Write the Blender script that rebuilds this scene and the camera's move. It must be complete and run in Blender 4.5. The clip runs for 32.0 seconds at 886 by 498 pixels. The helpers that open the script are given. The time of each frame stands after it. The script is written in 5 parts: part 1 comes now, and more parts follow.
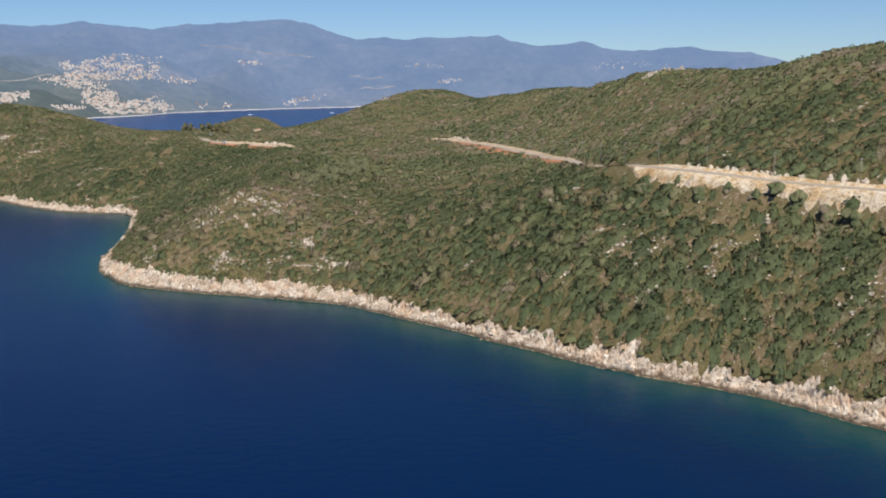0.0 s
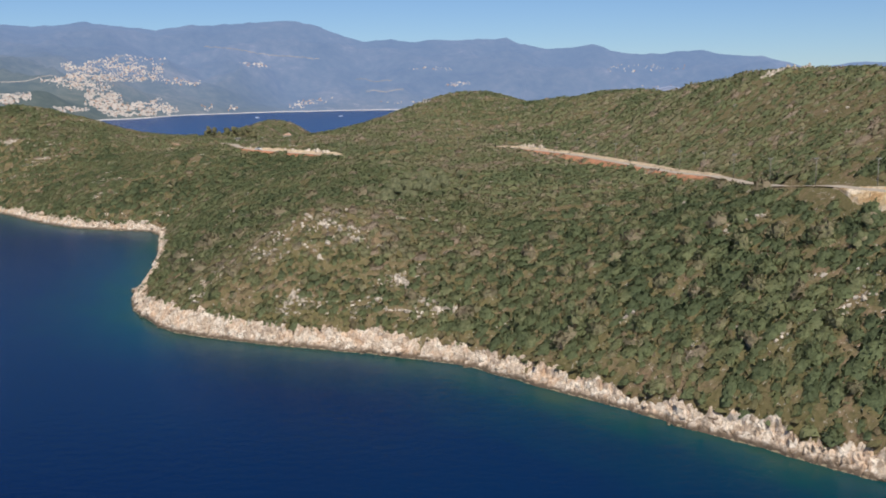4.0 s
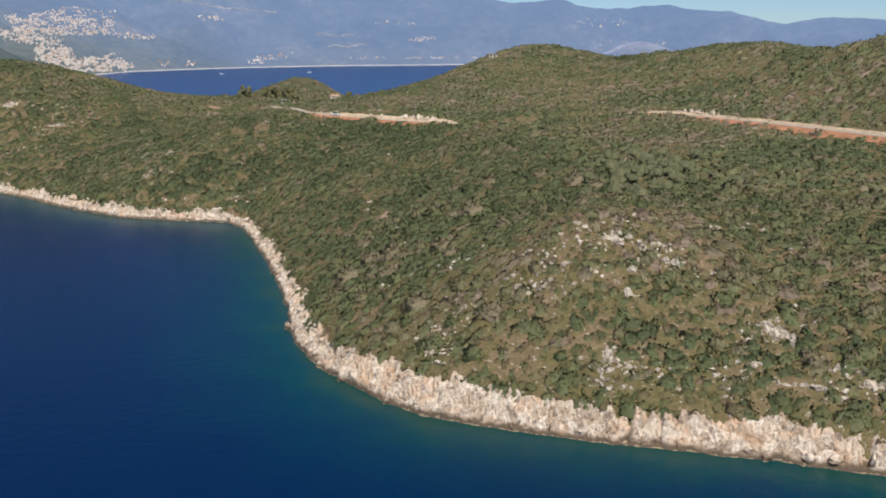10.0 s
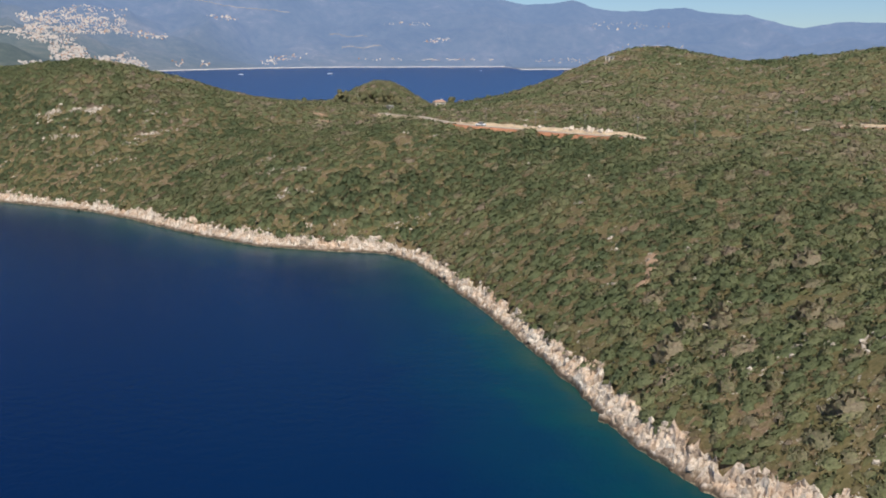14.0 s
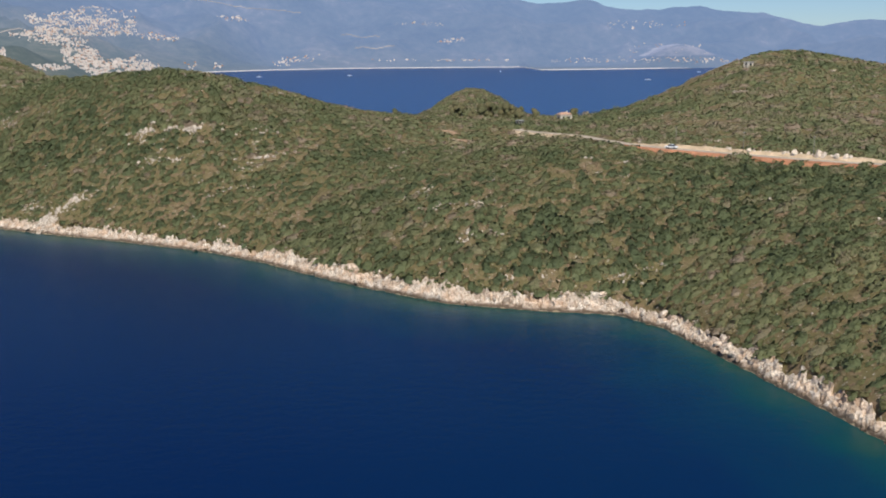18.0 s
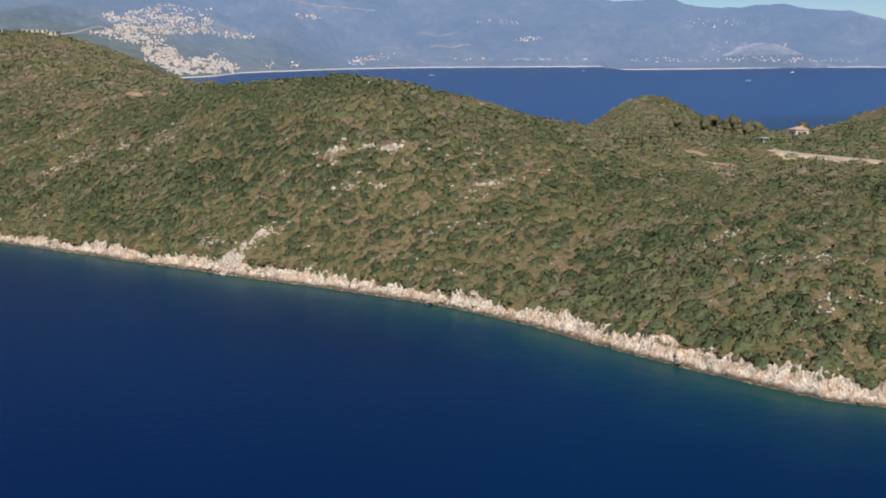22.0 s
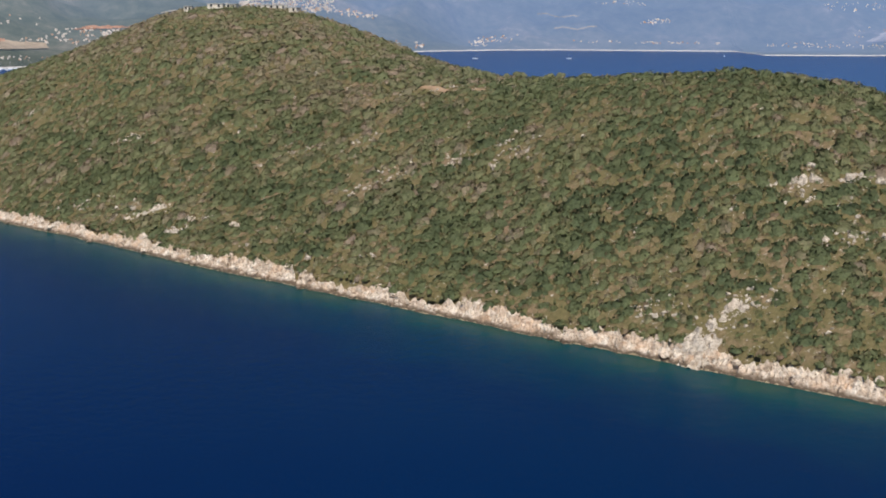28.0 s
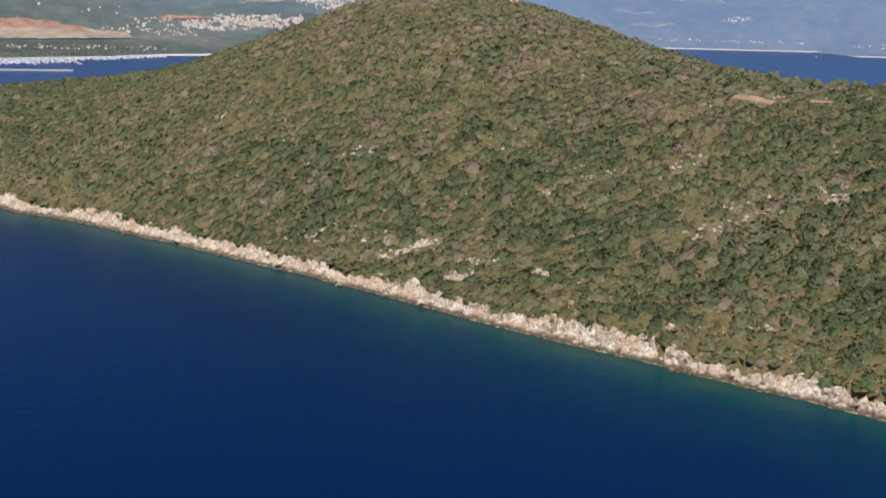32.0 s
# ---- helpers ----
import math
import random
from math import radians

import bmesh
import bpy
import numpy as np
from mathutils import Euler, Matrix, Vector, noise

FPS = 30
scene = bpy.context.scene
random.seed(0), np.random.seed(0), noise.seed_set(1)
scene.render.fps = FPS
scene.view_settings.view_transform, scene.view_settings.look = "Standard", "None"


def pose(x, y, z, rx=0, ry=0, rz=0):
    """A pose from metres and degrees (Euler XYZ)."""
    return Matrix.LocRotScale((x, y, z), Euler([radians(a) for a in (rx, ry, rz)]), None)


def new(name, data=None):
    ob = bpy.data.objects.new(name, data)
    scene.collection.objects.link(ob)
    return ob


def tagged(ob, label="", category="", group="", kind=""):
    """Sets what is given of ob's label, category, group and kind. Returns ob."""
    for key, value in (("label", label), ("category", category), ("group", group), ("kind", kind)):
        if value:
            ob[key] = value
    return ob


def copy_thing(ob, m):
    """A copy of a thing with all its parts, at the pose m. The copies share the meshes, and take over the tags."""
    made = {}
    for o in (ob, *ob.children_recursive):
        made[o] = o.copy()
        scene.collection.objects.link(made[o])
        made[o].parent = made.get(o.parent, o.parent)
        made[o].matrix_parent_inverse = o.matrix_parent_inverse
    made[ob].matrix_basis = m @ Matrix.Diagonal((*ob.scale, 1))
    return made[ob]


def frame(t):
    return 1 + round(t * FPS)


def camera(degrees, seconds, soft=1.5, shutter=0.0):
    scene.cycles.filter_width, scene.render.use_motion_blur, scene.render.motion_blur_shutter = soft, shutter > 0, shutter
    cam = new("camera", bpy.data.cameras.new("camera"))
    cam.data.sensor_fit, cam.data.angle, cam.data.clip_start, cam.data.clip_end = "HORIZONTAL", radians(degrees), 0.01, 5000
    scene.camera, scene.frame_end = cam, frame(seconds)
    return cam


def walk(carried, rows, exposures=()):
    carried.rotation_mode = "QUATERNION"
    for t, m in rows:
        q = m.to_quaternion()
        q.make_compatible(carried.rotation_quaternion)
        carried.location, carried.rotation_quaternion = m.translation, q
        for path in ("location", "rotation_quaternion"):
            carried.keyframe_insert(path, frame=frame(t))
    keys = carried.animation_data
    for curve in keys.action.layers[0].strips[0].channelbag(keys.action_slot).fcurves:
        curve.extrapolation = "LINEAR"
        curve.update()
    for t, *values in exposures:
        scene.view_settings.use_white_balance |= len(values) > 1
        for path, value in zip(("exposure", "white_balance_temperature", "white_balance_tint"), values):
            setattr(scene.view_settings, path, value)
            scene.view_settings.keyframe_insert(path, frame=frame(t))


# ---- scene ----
cam = camera(46.4, 32.0, soft=1.85)
METRES, EYE, TILT, LEAN, TURN = 750.0, 68.4, -8.9, 0.6, 0.0
ROWS = [
    (0.0, 0.0, 0.0, 0.0, -0.0, 0.0, -0.0),
    (0.5, -0.0049, 0.0119, 0.0016, -0.01, 0.02, 0.04),
    (1.0, -0.0105, 0.0249, 0.0034, -0.03, 0.04, 0.06),
    (1.5, -0.0163, 0.038, 0.0053, -0.03, 0.07, 0.01),
    (2.0, -0.0224, 0.0511, 0.007, -0.05, 0.09, -0.03),
    (2.5, -0.0278, 0.0622, 0.0085, -0.05, 0.11, -0.09),
    (3.0, -0.0345, 0.0752, 0.0102, -0.06, 0.15, -0.17),
    (3.5, -0.0406, 0.0862, 0.0116, -0.08, 0.18, -0.22),
    (5.5, -0.0723, 0.1379, 0.018, -0.1, 0.25, -0.15),
    (6.0, -0.0804, 0.1492, 0.0194, -0.27, 0.38, -0.07),
    (6.5, -0.0888, 0.1603, 0.0208, -0.6, 0.53, 0.02),
    (7.0, -0.0981, 0.1724, 0.0224, -0.81, 0.63, 0.05),
    (7.5, -0.1068, 0.1836, 0.0238, -0.86, 0.64, 0.03),
    (8.0, -0.1172, 0.1962, 0.0256, -1.2, 0.18, 0.02),
    (8.5, -0.1263, 0.2068, 0.0272, -1.65, -0.5, 0.06),
    (9.0, -0.1364, 0.2178, 0.029, -2.25, -1.19, 0.1),
    (9.5, -0.145, 0.2271, 0.0306, -2.77, -1.72, 0.15),
    (10.0, -0.1562, 0.239, 0.0323, -3.21, -2.19, 0.14),
    (10.5, -0.166, 0.2496, 0.0337, -3.25, -2.21, 0.05),
    (11.0, -0.1759, 0.26, 0.0351, -3.27, -2.19, -0.01),
    (11.5, -0.1869, 0.2714, 0.0364, -3.29, -2.15, -0.15),
    (12.0, -0.1971, 0.2819, 0.0378, -3.3, -2.14, -0.23),
    (12.5, -0.2074, 0.2925, 0.0391, -3.33, -2.11, -0.31),
    (13.0, -0.2185, 0.3039, 0.0408, -3.34, -2.1, -0.28),
    (13.5, -0.2297, 0.3152, 0.0426, -3.37, -2.09, -0.29),
    (14.0, -0.24, 0.3257, 0.0444, -3.42, -2.09, -0.28),
    (14.5, -0.2499, 0.3366, 0.0463, -3.44, -2.07, -0.23),
    (16.5, -0.2914, 0.383, 0.0561, -3.56, -2.15, 0.01),
    (17.0, -0.301, 0.394, 0.0582, -3.59, -2.15, 0.05),
    (17.5, -0.3113, 0.4062, 0.0605, -3.62, -2.14, 0.08),
    (18.0, -0.32, 0.4167, 0.0623, -3.57, -2.13, 0.06),
    (18.5, -0.3303, 0.4294, 0.0644, -3.32, -2.12, 0.04),
    (19.0, -0.3415, 0.4429, 0.0669, -3.08, -2.11, -0.02),
    (19.5, -0.351, 0.4547, 0.069, -2.86, -2.11, -0.07),
    (20.0, -0.3614, 0.4672, 0.0715, -2.57, -2.16, -0.08),
    (20.5, -0.3719, 0.4799, 0.0739, -2.18, -2.2, -0.1),
    (21.0, -0.3819, 0.4914, 0.0757, -1.72, -2.2, -0.21),
    (21.5, -0.3913, 0.5019, 0.0774, -1.25, -2.21, -0.34),
    (22.0, -0.4024, 0.5145, 0.0794, -0.5, -2.24, -0.51),
    (22.5, -0.4135, 0.5268, 0.0815, 0.16, -2.32, -0.63),
    (23.0, -0.4252, 0.5388, 0.0834, 0.73, -2.38, -0.77),
    (23.5, -0.4358, 0.5499, 0.0851, 1.21, -2.44, -0.84),
    (24.0, -0.4464, 0.5611, 0.087, 1.69, -2.55, -0.96),
    (24.5, -0.4572, 0.5721, 0.089, 2.13, -2.69, -1.02),
    (25.0, -0.4698, 0.5849, 0.0908, 2.52, -2.77, -1.14),
    (25.5, -0.4807, 0.5957, 0.0926, 2.82, -2.87, -1.24),
    (27.5, -0.5281, 0.6395, 0.0985, 4.0, -3.27, -1.82),
    (28.0, -0.5412, 0.651, 0.0998, 4.34, -3.38, -1.97),
    (28.5, -0.5547, 0.6624, 0.1013, 4.66, -3.53, -2.13),
    (29.0, -0.5685, 0.6737, 0.1026, 4.98, -3.66, -2.3),
    (29.5, -0.5816, 0.684, 0.1038, 5.29, -3.69, -2.46),
    (30.0, -0.5958, 0.6953, 0.105, 5.65, -3.67, -2.59),
    (30.5, -0.6092, 0.7056, 0.106, 5.94, -3.63, -2.71),
    (31.0, -0.6227, 0.716, 0.1071, 6.24, -3.65, -2.87),
    (31.5, -0.6376, 0.7274, 0.1081, 6.56, -3.69, -3.05),
    (32.0, -0.6525, 0.7387, 0.1093, 6.84, -3.77, -3.22),
]
walk(cam, [(t, pose(0, 0, EYE, TILT, LEAN, TURN) @ pose(METRES * x, METRES * y, METRES * z, 90 + pitch, roll, yaw)) for t, x, y, z, yaw, pitch, roll in ROWS])

# ---- world, sun ----
SUN_EL, SUN_AZ = 53.0, 172.0          # degrees; azimuth clockwise from +y
world = bpy.data.worlds.new("world")
scene.world = world
world.use_nodes = True
wn = world.node_tree.nodes
sky = wn.new("ShaderNodeTexSky")
sky.sky_type, sky.sun_disc = "NISHITA", False
sky.sun_elevation, sky.sun_rotation = radians(SUN_EL), radians(SUN_AZ)
sky.air_density, sky.dust_density, sky.ozone_density = 0.85, 0.05, 3.0
wn["Background"].inputs["Strength"].default_value = 0.106
tone = wn.new("ShaderNodeMix")
tone.data_type, tone.blend_type = "RGBA", "MULTIPLY"
tone.inputs["Factor"].default_value, tone.inputs["B"].default_value = 1.0, (0.55, 0.67, 0.86, 1)
world.node_tree.links.new(sky.outputs[0], tone.inputs["A"])
world.node_tree.links.new(tone.outputs["Result"], wn["Background"].inputs["Color"])
sun = new("sun", bpy.data.lights.new("sun", "SUN"))
sun.data.energy, sun.data.angle, sun.data.color = 5.0, radians(0.6), (1.0, 0.95, 0.87)
sun.matrix_world = pose(0, 0, 300, 90 - SUN_EL, 0, 180 - SUN_AZ)
scene.view_settings.exposure = 0.0

# ---- noise and plan ----
RNG = np.random.default_rng(7)
TABLE = RNG.random((256, 256))


def vnoise(x, y):
    """Smooth noise, 0 to 1, over arrays."""
    xi, yi = np.floor(x).astype(int), np.floor(y).astype(int)
    fx, fy = x - xi, y - yi
    fx, fy = fx * fx * (3 - 2 * fx), fy * fy * (3 - 2 * fy)
    a, b = TABLE[xi & 255, yi & 255], TABLE[(xi + 1) & 255, yi & 255]
    c, d = TABLE[xi & 255, (yi + 1) & 255], TABLE[(xi + 1) & 255, (yi + 1) & 255]
    return (a * (1 - fx) + b * fx) * (1 - fy) + (c * (1 - fx) + d * fx) * fy


def fbm(x, y, n=4):
    out, amp, tot = 0.0, 1.0, 0.0
    for k in range(n):
        out, tot = out + amp * vnoise(x * 2**k + 17.3 * k, y * 2**k + 9.1 * k), tot + amp
        amp *= 0.5
    return out / tot


def smooth(a, b, x):
    t = np.clip((x - a) / (b - a), 0, 1)
    return t * t * (3 - 2 * t)


# the waterline of the peninsula: the seen south coast from east to west, then its far side
COAST_SOUTH = [(420, -200), (300, -60), (200, 60), (130, 140), (87, 197), (68, 222), (42, 241), (17, 269), (2, 287), (-17, 306),
               (-30, 322), (-55, 334), (-84, 345), (-110, 357), (-128, 380), (-138, 405), (-142, 430), (-150, 478), (-161, 525),
               (-173, 572), (-199, 580), (-225, 590), (-255, 620), (-280, 650), (-305, 672), (-350, 698), (-395, 724), (-447, 755),
               (-497, 784), (-552, 821), (-603, 852), (-655, 881), (-684, 892), (-760, 935), (-840, 1000)]
COAST_NORTH = [(-860, 1070), (-820, 1140), (-700, 1200), (-560, 1210), (-400, 1150), (-300, 1110), (-170, 1110), (-60, 1180),
               (100, 1300), (400, 1350), (900, 1300), (900, -200)]
COAST = np.array(COAST_SOUTH + COAST_NORTH, float)


def shore_distance(x, y):
    """Metres inland from the waterline (minus: out at sea)."""
    shape, x, y = np.shape(x), np.ravel(x).astype(float), np.ravel(y).astype(float)
    best, inside = np.full(x.shape, 1e9), np.zeros(x.shape, bool)
    for a, b in zip(COAST, np.roll(COAST, -1, 0)):
        ab = b - a
        t = np.clip(((x - a[0]) * ab[0] + (y - a[1]) * ab[1]) / (ab @ ab), 0, 1)
        best = np.minimum(best, np.hypot(x - a[0] - t * ab[0], y - a[1] - t * ab[1]))
        if a[1] != b[1]:
            inside ^= ((a[1] > y) != (b[1] > y)) & (x < ab[0] * (y - a[1]) / ab[1] + a[0])
    return np.where(inside, best, -best).reshape(shape)


# hills: centre x, y, height, half-widths, turn
HILLS = [
    (-542, 987, 70.9, 91, 85, 1.39),
    (-333, 801, 35.6, 58, 54, -0.77),
    (-178, 1007, 32.1, 92, 25, 1.45),
    (-5, 922, 37.0, 47, 78, -0.56),
    (106, 550, 36.8, 35, 127, 0.14),
    (210, 282, 65.7, 161, 96, 0.29),
    (-77, 386, 16.4, 22, 22, -0.01),
    (-88, 595, 31.5, 208, 214, 0.48),
    (144, 790, 40.4, 148, 83, -0.19),
    (-256, 784, 6.9, 85, 115, 0.00),
    (-420, 874, 28.3, 64, 68, -0.29),
    (370, 591, 62.4, 97, 194, -0.76),
    (-771, 955, 25.5, 121, 79, 0.56),
    (-237, 712, -3.7, 22, 73, -0.94),
    (-790, 1035, 13.5, 80, 55, 0.30),
]


def land(x, y, d=None):
    """The broad height of the ground."""
    d = shore_distance(x, y) if d is None else d
    g = 0.0
    for cx, cy, h, sx, sy, a in HILLS:
        c, s = math.cos(a), math.sin(a)
        u, v = (x - cx) * c + (y - cy) * s, (y - cy) * c - (x - cx) * s
        g = g + h * np.exp(-0.5 * ((u / sx) ** 2 + (v / sy) ** 2))
    up = np.clip(d, 0, None)
    base = np.where(d < 0, np.maximum(d * 0.6, -25), 3.3 * np.clip(d / 4, 0, 1) ** 0.7 + 3.5 * (1 - np.exp(-up / 60)))
    return base + (1 - np.exp(-np.clip(d - 3, 0, None) / 45)) * g


# ---- the road's line ----
ROAD = np.array([(150, 194), (119, 230), (105, 245), (88, 264), (78, 277), (68, 294), (56, 326), (47, 385), (43, 422), (40, 458), (31, 508),
                 (22, 553), (6, 600), (-14, 626), (-48, 608), (-79, 597), (-105, 628), (-127, 653), (-149, 671), (-159, 692), (-164, 717),
                 (-176, 748), (-181, 764)], float)


def resample(pts, step, rounds=3):
    """A rounded line through pts, with a point about every step metres."""
    pts = np.asarray(pts, float)
    for _ in range(rounds):
        q, r = pts[:-1] * 0.75 + pts[1:] * 0.25, pts[:-1] * 0.25 + pts[1:] * 0.75
        pts = np.vstack([pts[:1], np.stack([q, r], 1).reshape(-1, pts.shape[1]), pts[-1:]])
    s = np.r_[0, np.cumsum(np.hypot(*np.diff(pts[:, :2], axis=0).T))]
    at = np.arange(0, s[-1], step)
    return np.stack([np.interp(at, s, c) for c in pts.T], 1)


road_line = resample(ROAD, 2.0)
road_z = land(road_line[:, 0], road_line[:, 1])
road_z = np.convolve(np.pad(road_z, 12, mode="edge"), np.ones(25) / 25, "valid") + 0.6
dip = (road_line[:, 0] < -18) & (road_line[:, 0] > -84)
road_z = road_z - 1.9 * np.convolve(np.pad(dip.astype(float), 5, mode="edge"), np.ones(11) / 11, "valid")
low = (road_line[:, 1] > 334) & (road_line[:, 1] < 376)
road_z = road_z - 1.5 * np.convolve(np.pad(low.astype(float), 5, mode="edge"), np.ones(11) / 11, "valid")
road_t = np.gradient(road_line, axis=0)
road_t /= np.hypot(*road_t.T)[:, None]
road_n = np.stack([road_t[:, 1], -road_t[:, 0]], 1)      # points uphill, to the east


def road_near(x, y):
    """Distance to the road's line, and the road's height there."""
    x, y = np.ravel(x), np.ravel(y)
    best, z = np.full(x.shape, 1e9), np.zeros(x.shape)
    box = (x > -240) & (x < 180) & (y > 170) & (y < 880)
    xs, ys = x[box], y[box]
    b, zz = np.full(xs.shape, 1e9), np.zeros(xs.shape)
    for (px, py), pz in zip(road_line[::2], road_z[::2]):
        q = np.hypot(xs - px, ys - py)
        hit = q < b
        b, zz = np.where(hit, q, b), np.where(hit, pz, zz)
    best[box], z[box] = b, zz
    return best, z


def rock_width(x, y):
    """How far inland the bare shore rock reaches."""
    head = np.exp(-(((x + 88) / 58) ** 2) - ((y - 362) / 45) ** 2)
    return 1.9 + 2.4 * fbm(x / 23.0 + 3, y / 23.0 + 8, 3) + 2.4 * head


def ground_height(x, y, d=None):
    """The ground's surface, with its small relief and the road's bench, before the shore rock."""
    shape = np.shape(x)
    x, y = np.ravel(x).astype(float), np.ravel(y).astype(float)
    d = shore_distance(x, y) if d is None else np.ravel(d)
    z = land(x, y, d)
    rough = smooth(4, 30, d)
    z = z + rough * (3.2 * (fbm(x / 34, y / 34, 4) - 0.5) + 0.9 * (fbm(x / 6 + 40, y / 6, 2) - 0.5))
    q, rz = road_near(x, y)
    k = 1 - smooth(3.4, 8.0, q)
    return (z * (1 - k) + (rz - 0.35) * k).reshape(shape)


# ---- materials ----
def material(name, rough=0.8, spec=0.3):
    m = bpy.data.materials.new(name)
    m.use_nodes = True
    b = m.node_tree.nodes["Principled BSDF"]
    b.inputs["Roughness"].default_value, b.inputs["Specular IOR Level"].default_value = rough, spec
    return m, m.node_tree.nodes, m.node_tree.links, b


def noise_node(m, scale, detail=4.0, rough=0.55, kind="Position"):
    n, l = m.node_tree.nodes, m.node_tree.links
    src = n.new("ShaderNodeNewGeometry").outputs["Position"] if kind == "Position" else n.new("ShaderNodeTexCoord").outputs["Object"]
    t = n.new("ShaderNodeTexNoise")
    t.inputs["Scale"].default_value, t.inputs["Detail"].default_value, t.inputs["Roughness"].default_value = scale, detail, rough
    l.new(src, t.inputs["Vector"])
    return t.outputs["Fac"]


def ramp_node(m, fac, stops, mode="LINEAR"):
    r = m.node_tree.nodes.new("ShaderNodeValToRGB")
    r.color_ramp.interpolation = mode
    e = r.color_ramp.elements
    while len(e) < len(stops):
        e.new(0.5)
    for el, (p, c) in zip(e, stops):
        el.position, el.color = p, (*c, 1) if len(c) == 3 else c
    m.node_tree.links.new(fac, r.inputs["Fac"])
    return r.outputs["Color"]


def mix_node(m, fac, a, b, blend="MIX"):
    x = m.node_tree.nodes.new("ShaderNodeMix")
    x.data_type, x.blend_type = "RGBA", blend
    for value, slot in ((fac, x.inputs["Factor"]), (a, x.inputs["A"]), (b, x.inputs["B"])):
        if isinstance(value, (int, float)):
            slot.default_value = value
        elif isinstance(value, tuple):
            slot.default_value = (*value, 1)
        else:
            m.node_tree.links.new(value, slot)
    return x.outputs["Result"]


def math_node(m, op, a, b=0.0):
    x = m.node_tree.nodes.new("ShaderNodeMath")
    x.operation = op
    for value, slot in ((a, x.inputs[0]), (b, x.inputs[1])):
        if isinstance(value, (int, float)):
            slot.default_value = value
        else:
            m.node_tree.links.new(value, slot)
    return x.outputs[0]


def bump_node(m, bsdf, fac, strength, distance):
    b = m.node_tree.nodes.new("ShaderNodeBump")
    b.inputs["Strength"].default_value, b.inputs["Distance"].default_value = strength, distance
    m.node_tree.links.new(fac, b.inputs["Height"])
    m.node_tree.links.new(b.outputs["Normal"], bsdf.inputs["Normal"])


def attribute(m, name):
    a = m.node_tree.nodes.new("ShaderNodeAttribute")
    a.attribute_name = name
    return a.outputs["Fac"]


def plain(name, colour, rough=0.8, spec=0.3, metal=0.0, vary=0.15, scale=2.0):
    """A painted, stone or metal surface of one colour with stains at two scales."""
    m, n, l, b = material(name, rough, spec)
    b.inputs["Metallic"].default_value = metal
    f = math_node(m, "ADD", math_node(m, "MULTIPLY", noise_node(m, scale, 5), 0.6), math_node(m, "MULTIPLY", noise_node(m, scale * 9, 3), 0.4))
    dark, light = tuple(c * (1 - vary) for c in colour), tuple(min(1, c * (1 + vary)) for c in colour)
    l.new(ramp_node(m, f, [(0.3, dark), (0.7, light)]), b.inputs["Base Color"])
    return m


def ground_material():
    m, n, l, b = material("dry_scrub_ground", 0.95, 0.1)
    patch, fine, mid = noise_node(m, 0.06, 5, 0.6), noise_node(m, 1.3, 6, 0.7), noise_node(m, 0.22, 6, 0.7)
    soil = ramp_node(m, fine, [(0.3, (0.125, 0.083, 0.048)), (0.55, (0.235, 0.160, 0.098)), (0.75, (0.37, 0.282, 0.195))])
    herb = ramp_node(m, fine, [(0.3, (0.085, 0.073, 0.032)), (0.55, (0.155, 0.126, 0.056)), (0.8, (0.235, 0.187, 0.098))])
    f = math_node(m, "ADD", math_node(m, "MULTIPLY", patch, 0.5), math_node(m, "MULTIPLY", mid, 0.5))
    c = mix_node(m, ramp_node(m, f, [(0.47, (0, 0, 0)), (0.58, (1, 1, 1))]), herb, soil)
    tufts = ramp_node(m, noise_node(m, 0.55, 6, 0.75), [(0.44, (1, 1, 1)), (0.56, (0, 0, 0))])
    c = mix_node(m, math_node(m, "MULTIPLY", tufts, 0.7), c, ramp_node(m, fine, [(0.3, (0.075, 0.070, 0.030)), (0.7, (0.17, 0.142, 0.066))]))
    stones = ramp_node(m, noise_node(m, 0.9, 3, 0.8), [(0.62, (0, 0, 0)), (0.66, (1, 1, 1))])
    c = mix_node(m, math_node(m, "MULTIPLY", stones, 0.7), c, (0.55, 0.49, 0.42))
    l.new(c, b.inputs["Base Color"])
    bump_node(m, b, fine, 0.6, 0.5)
    return m


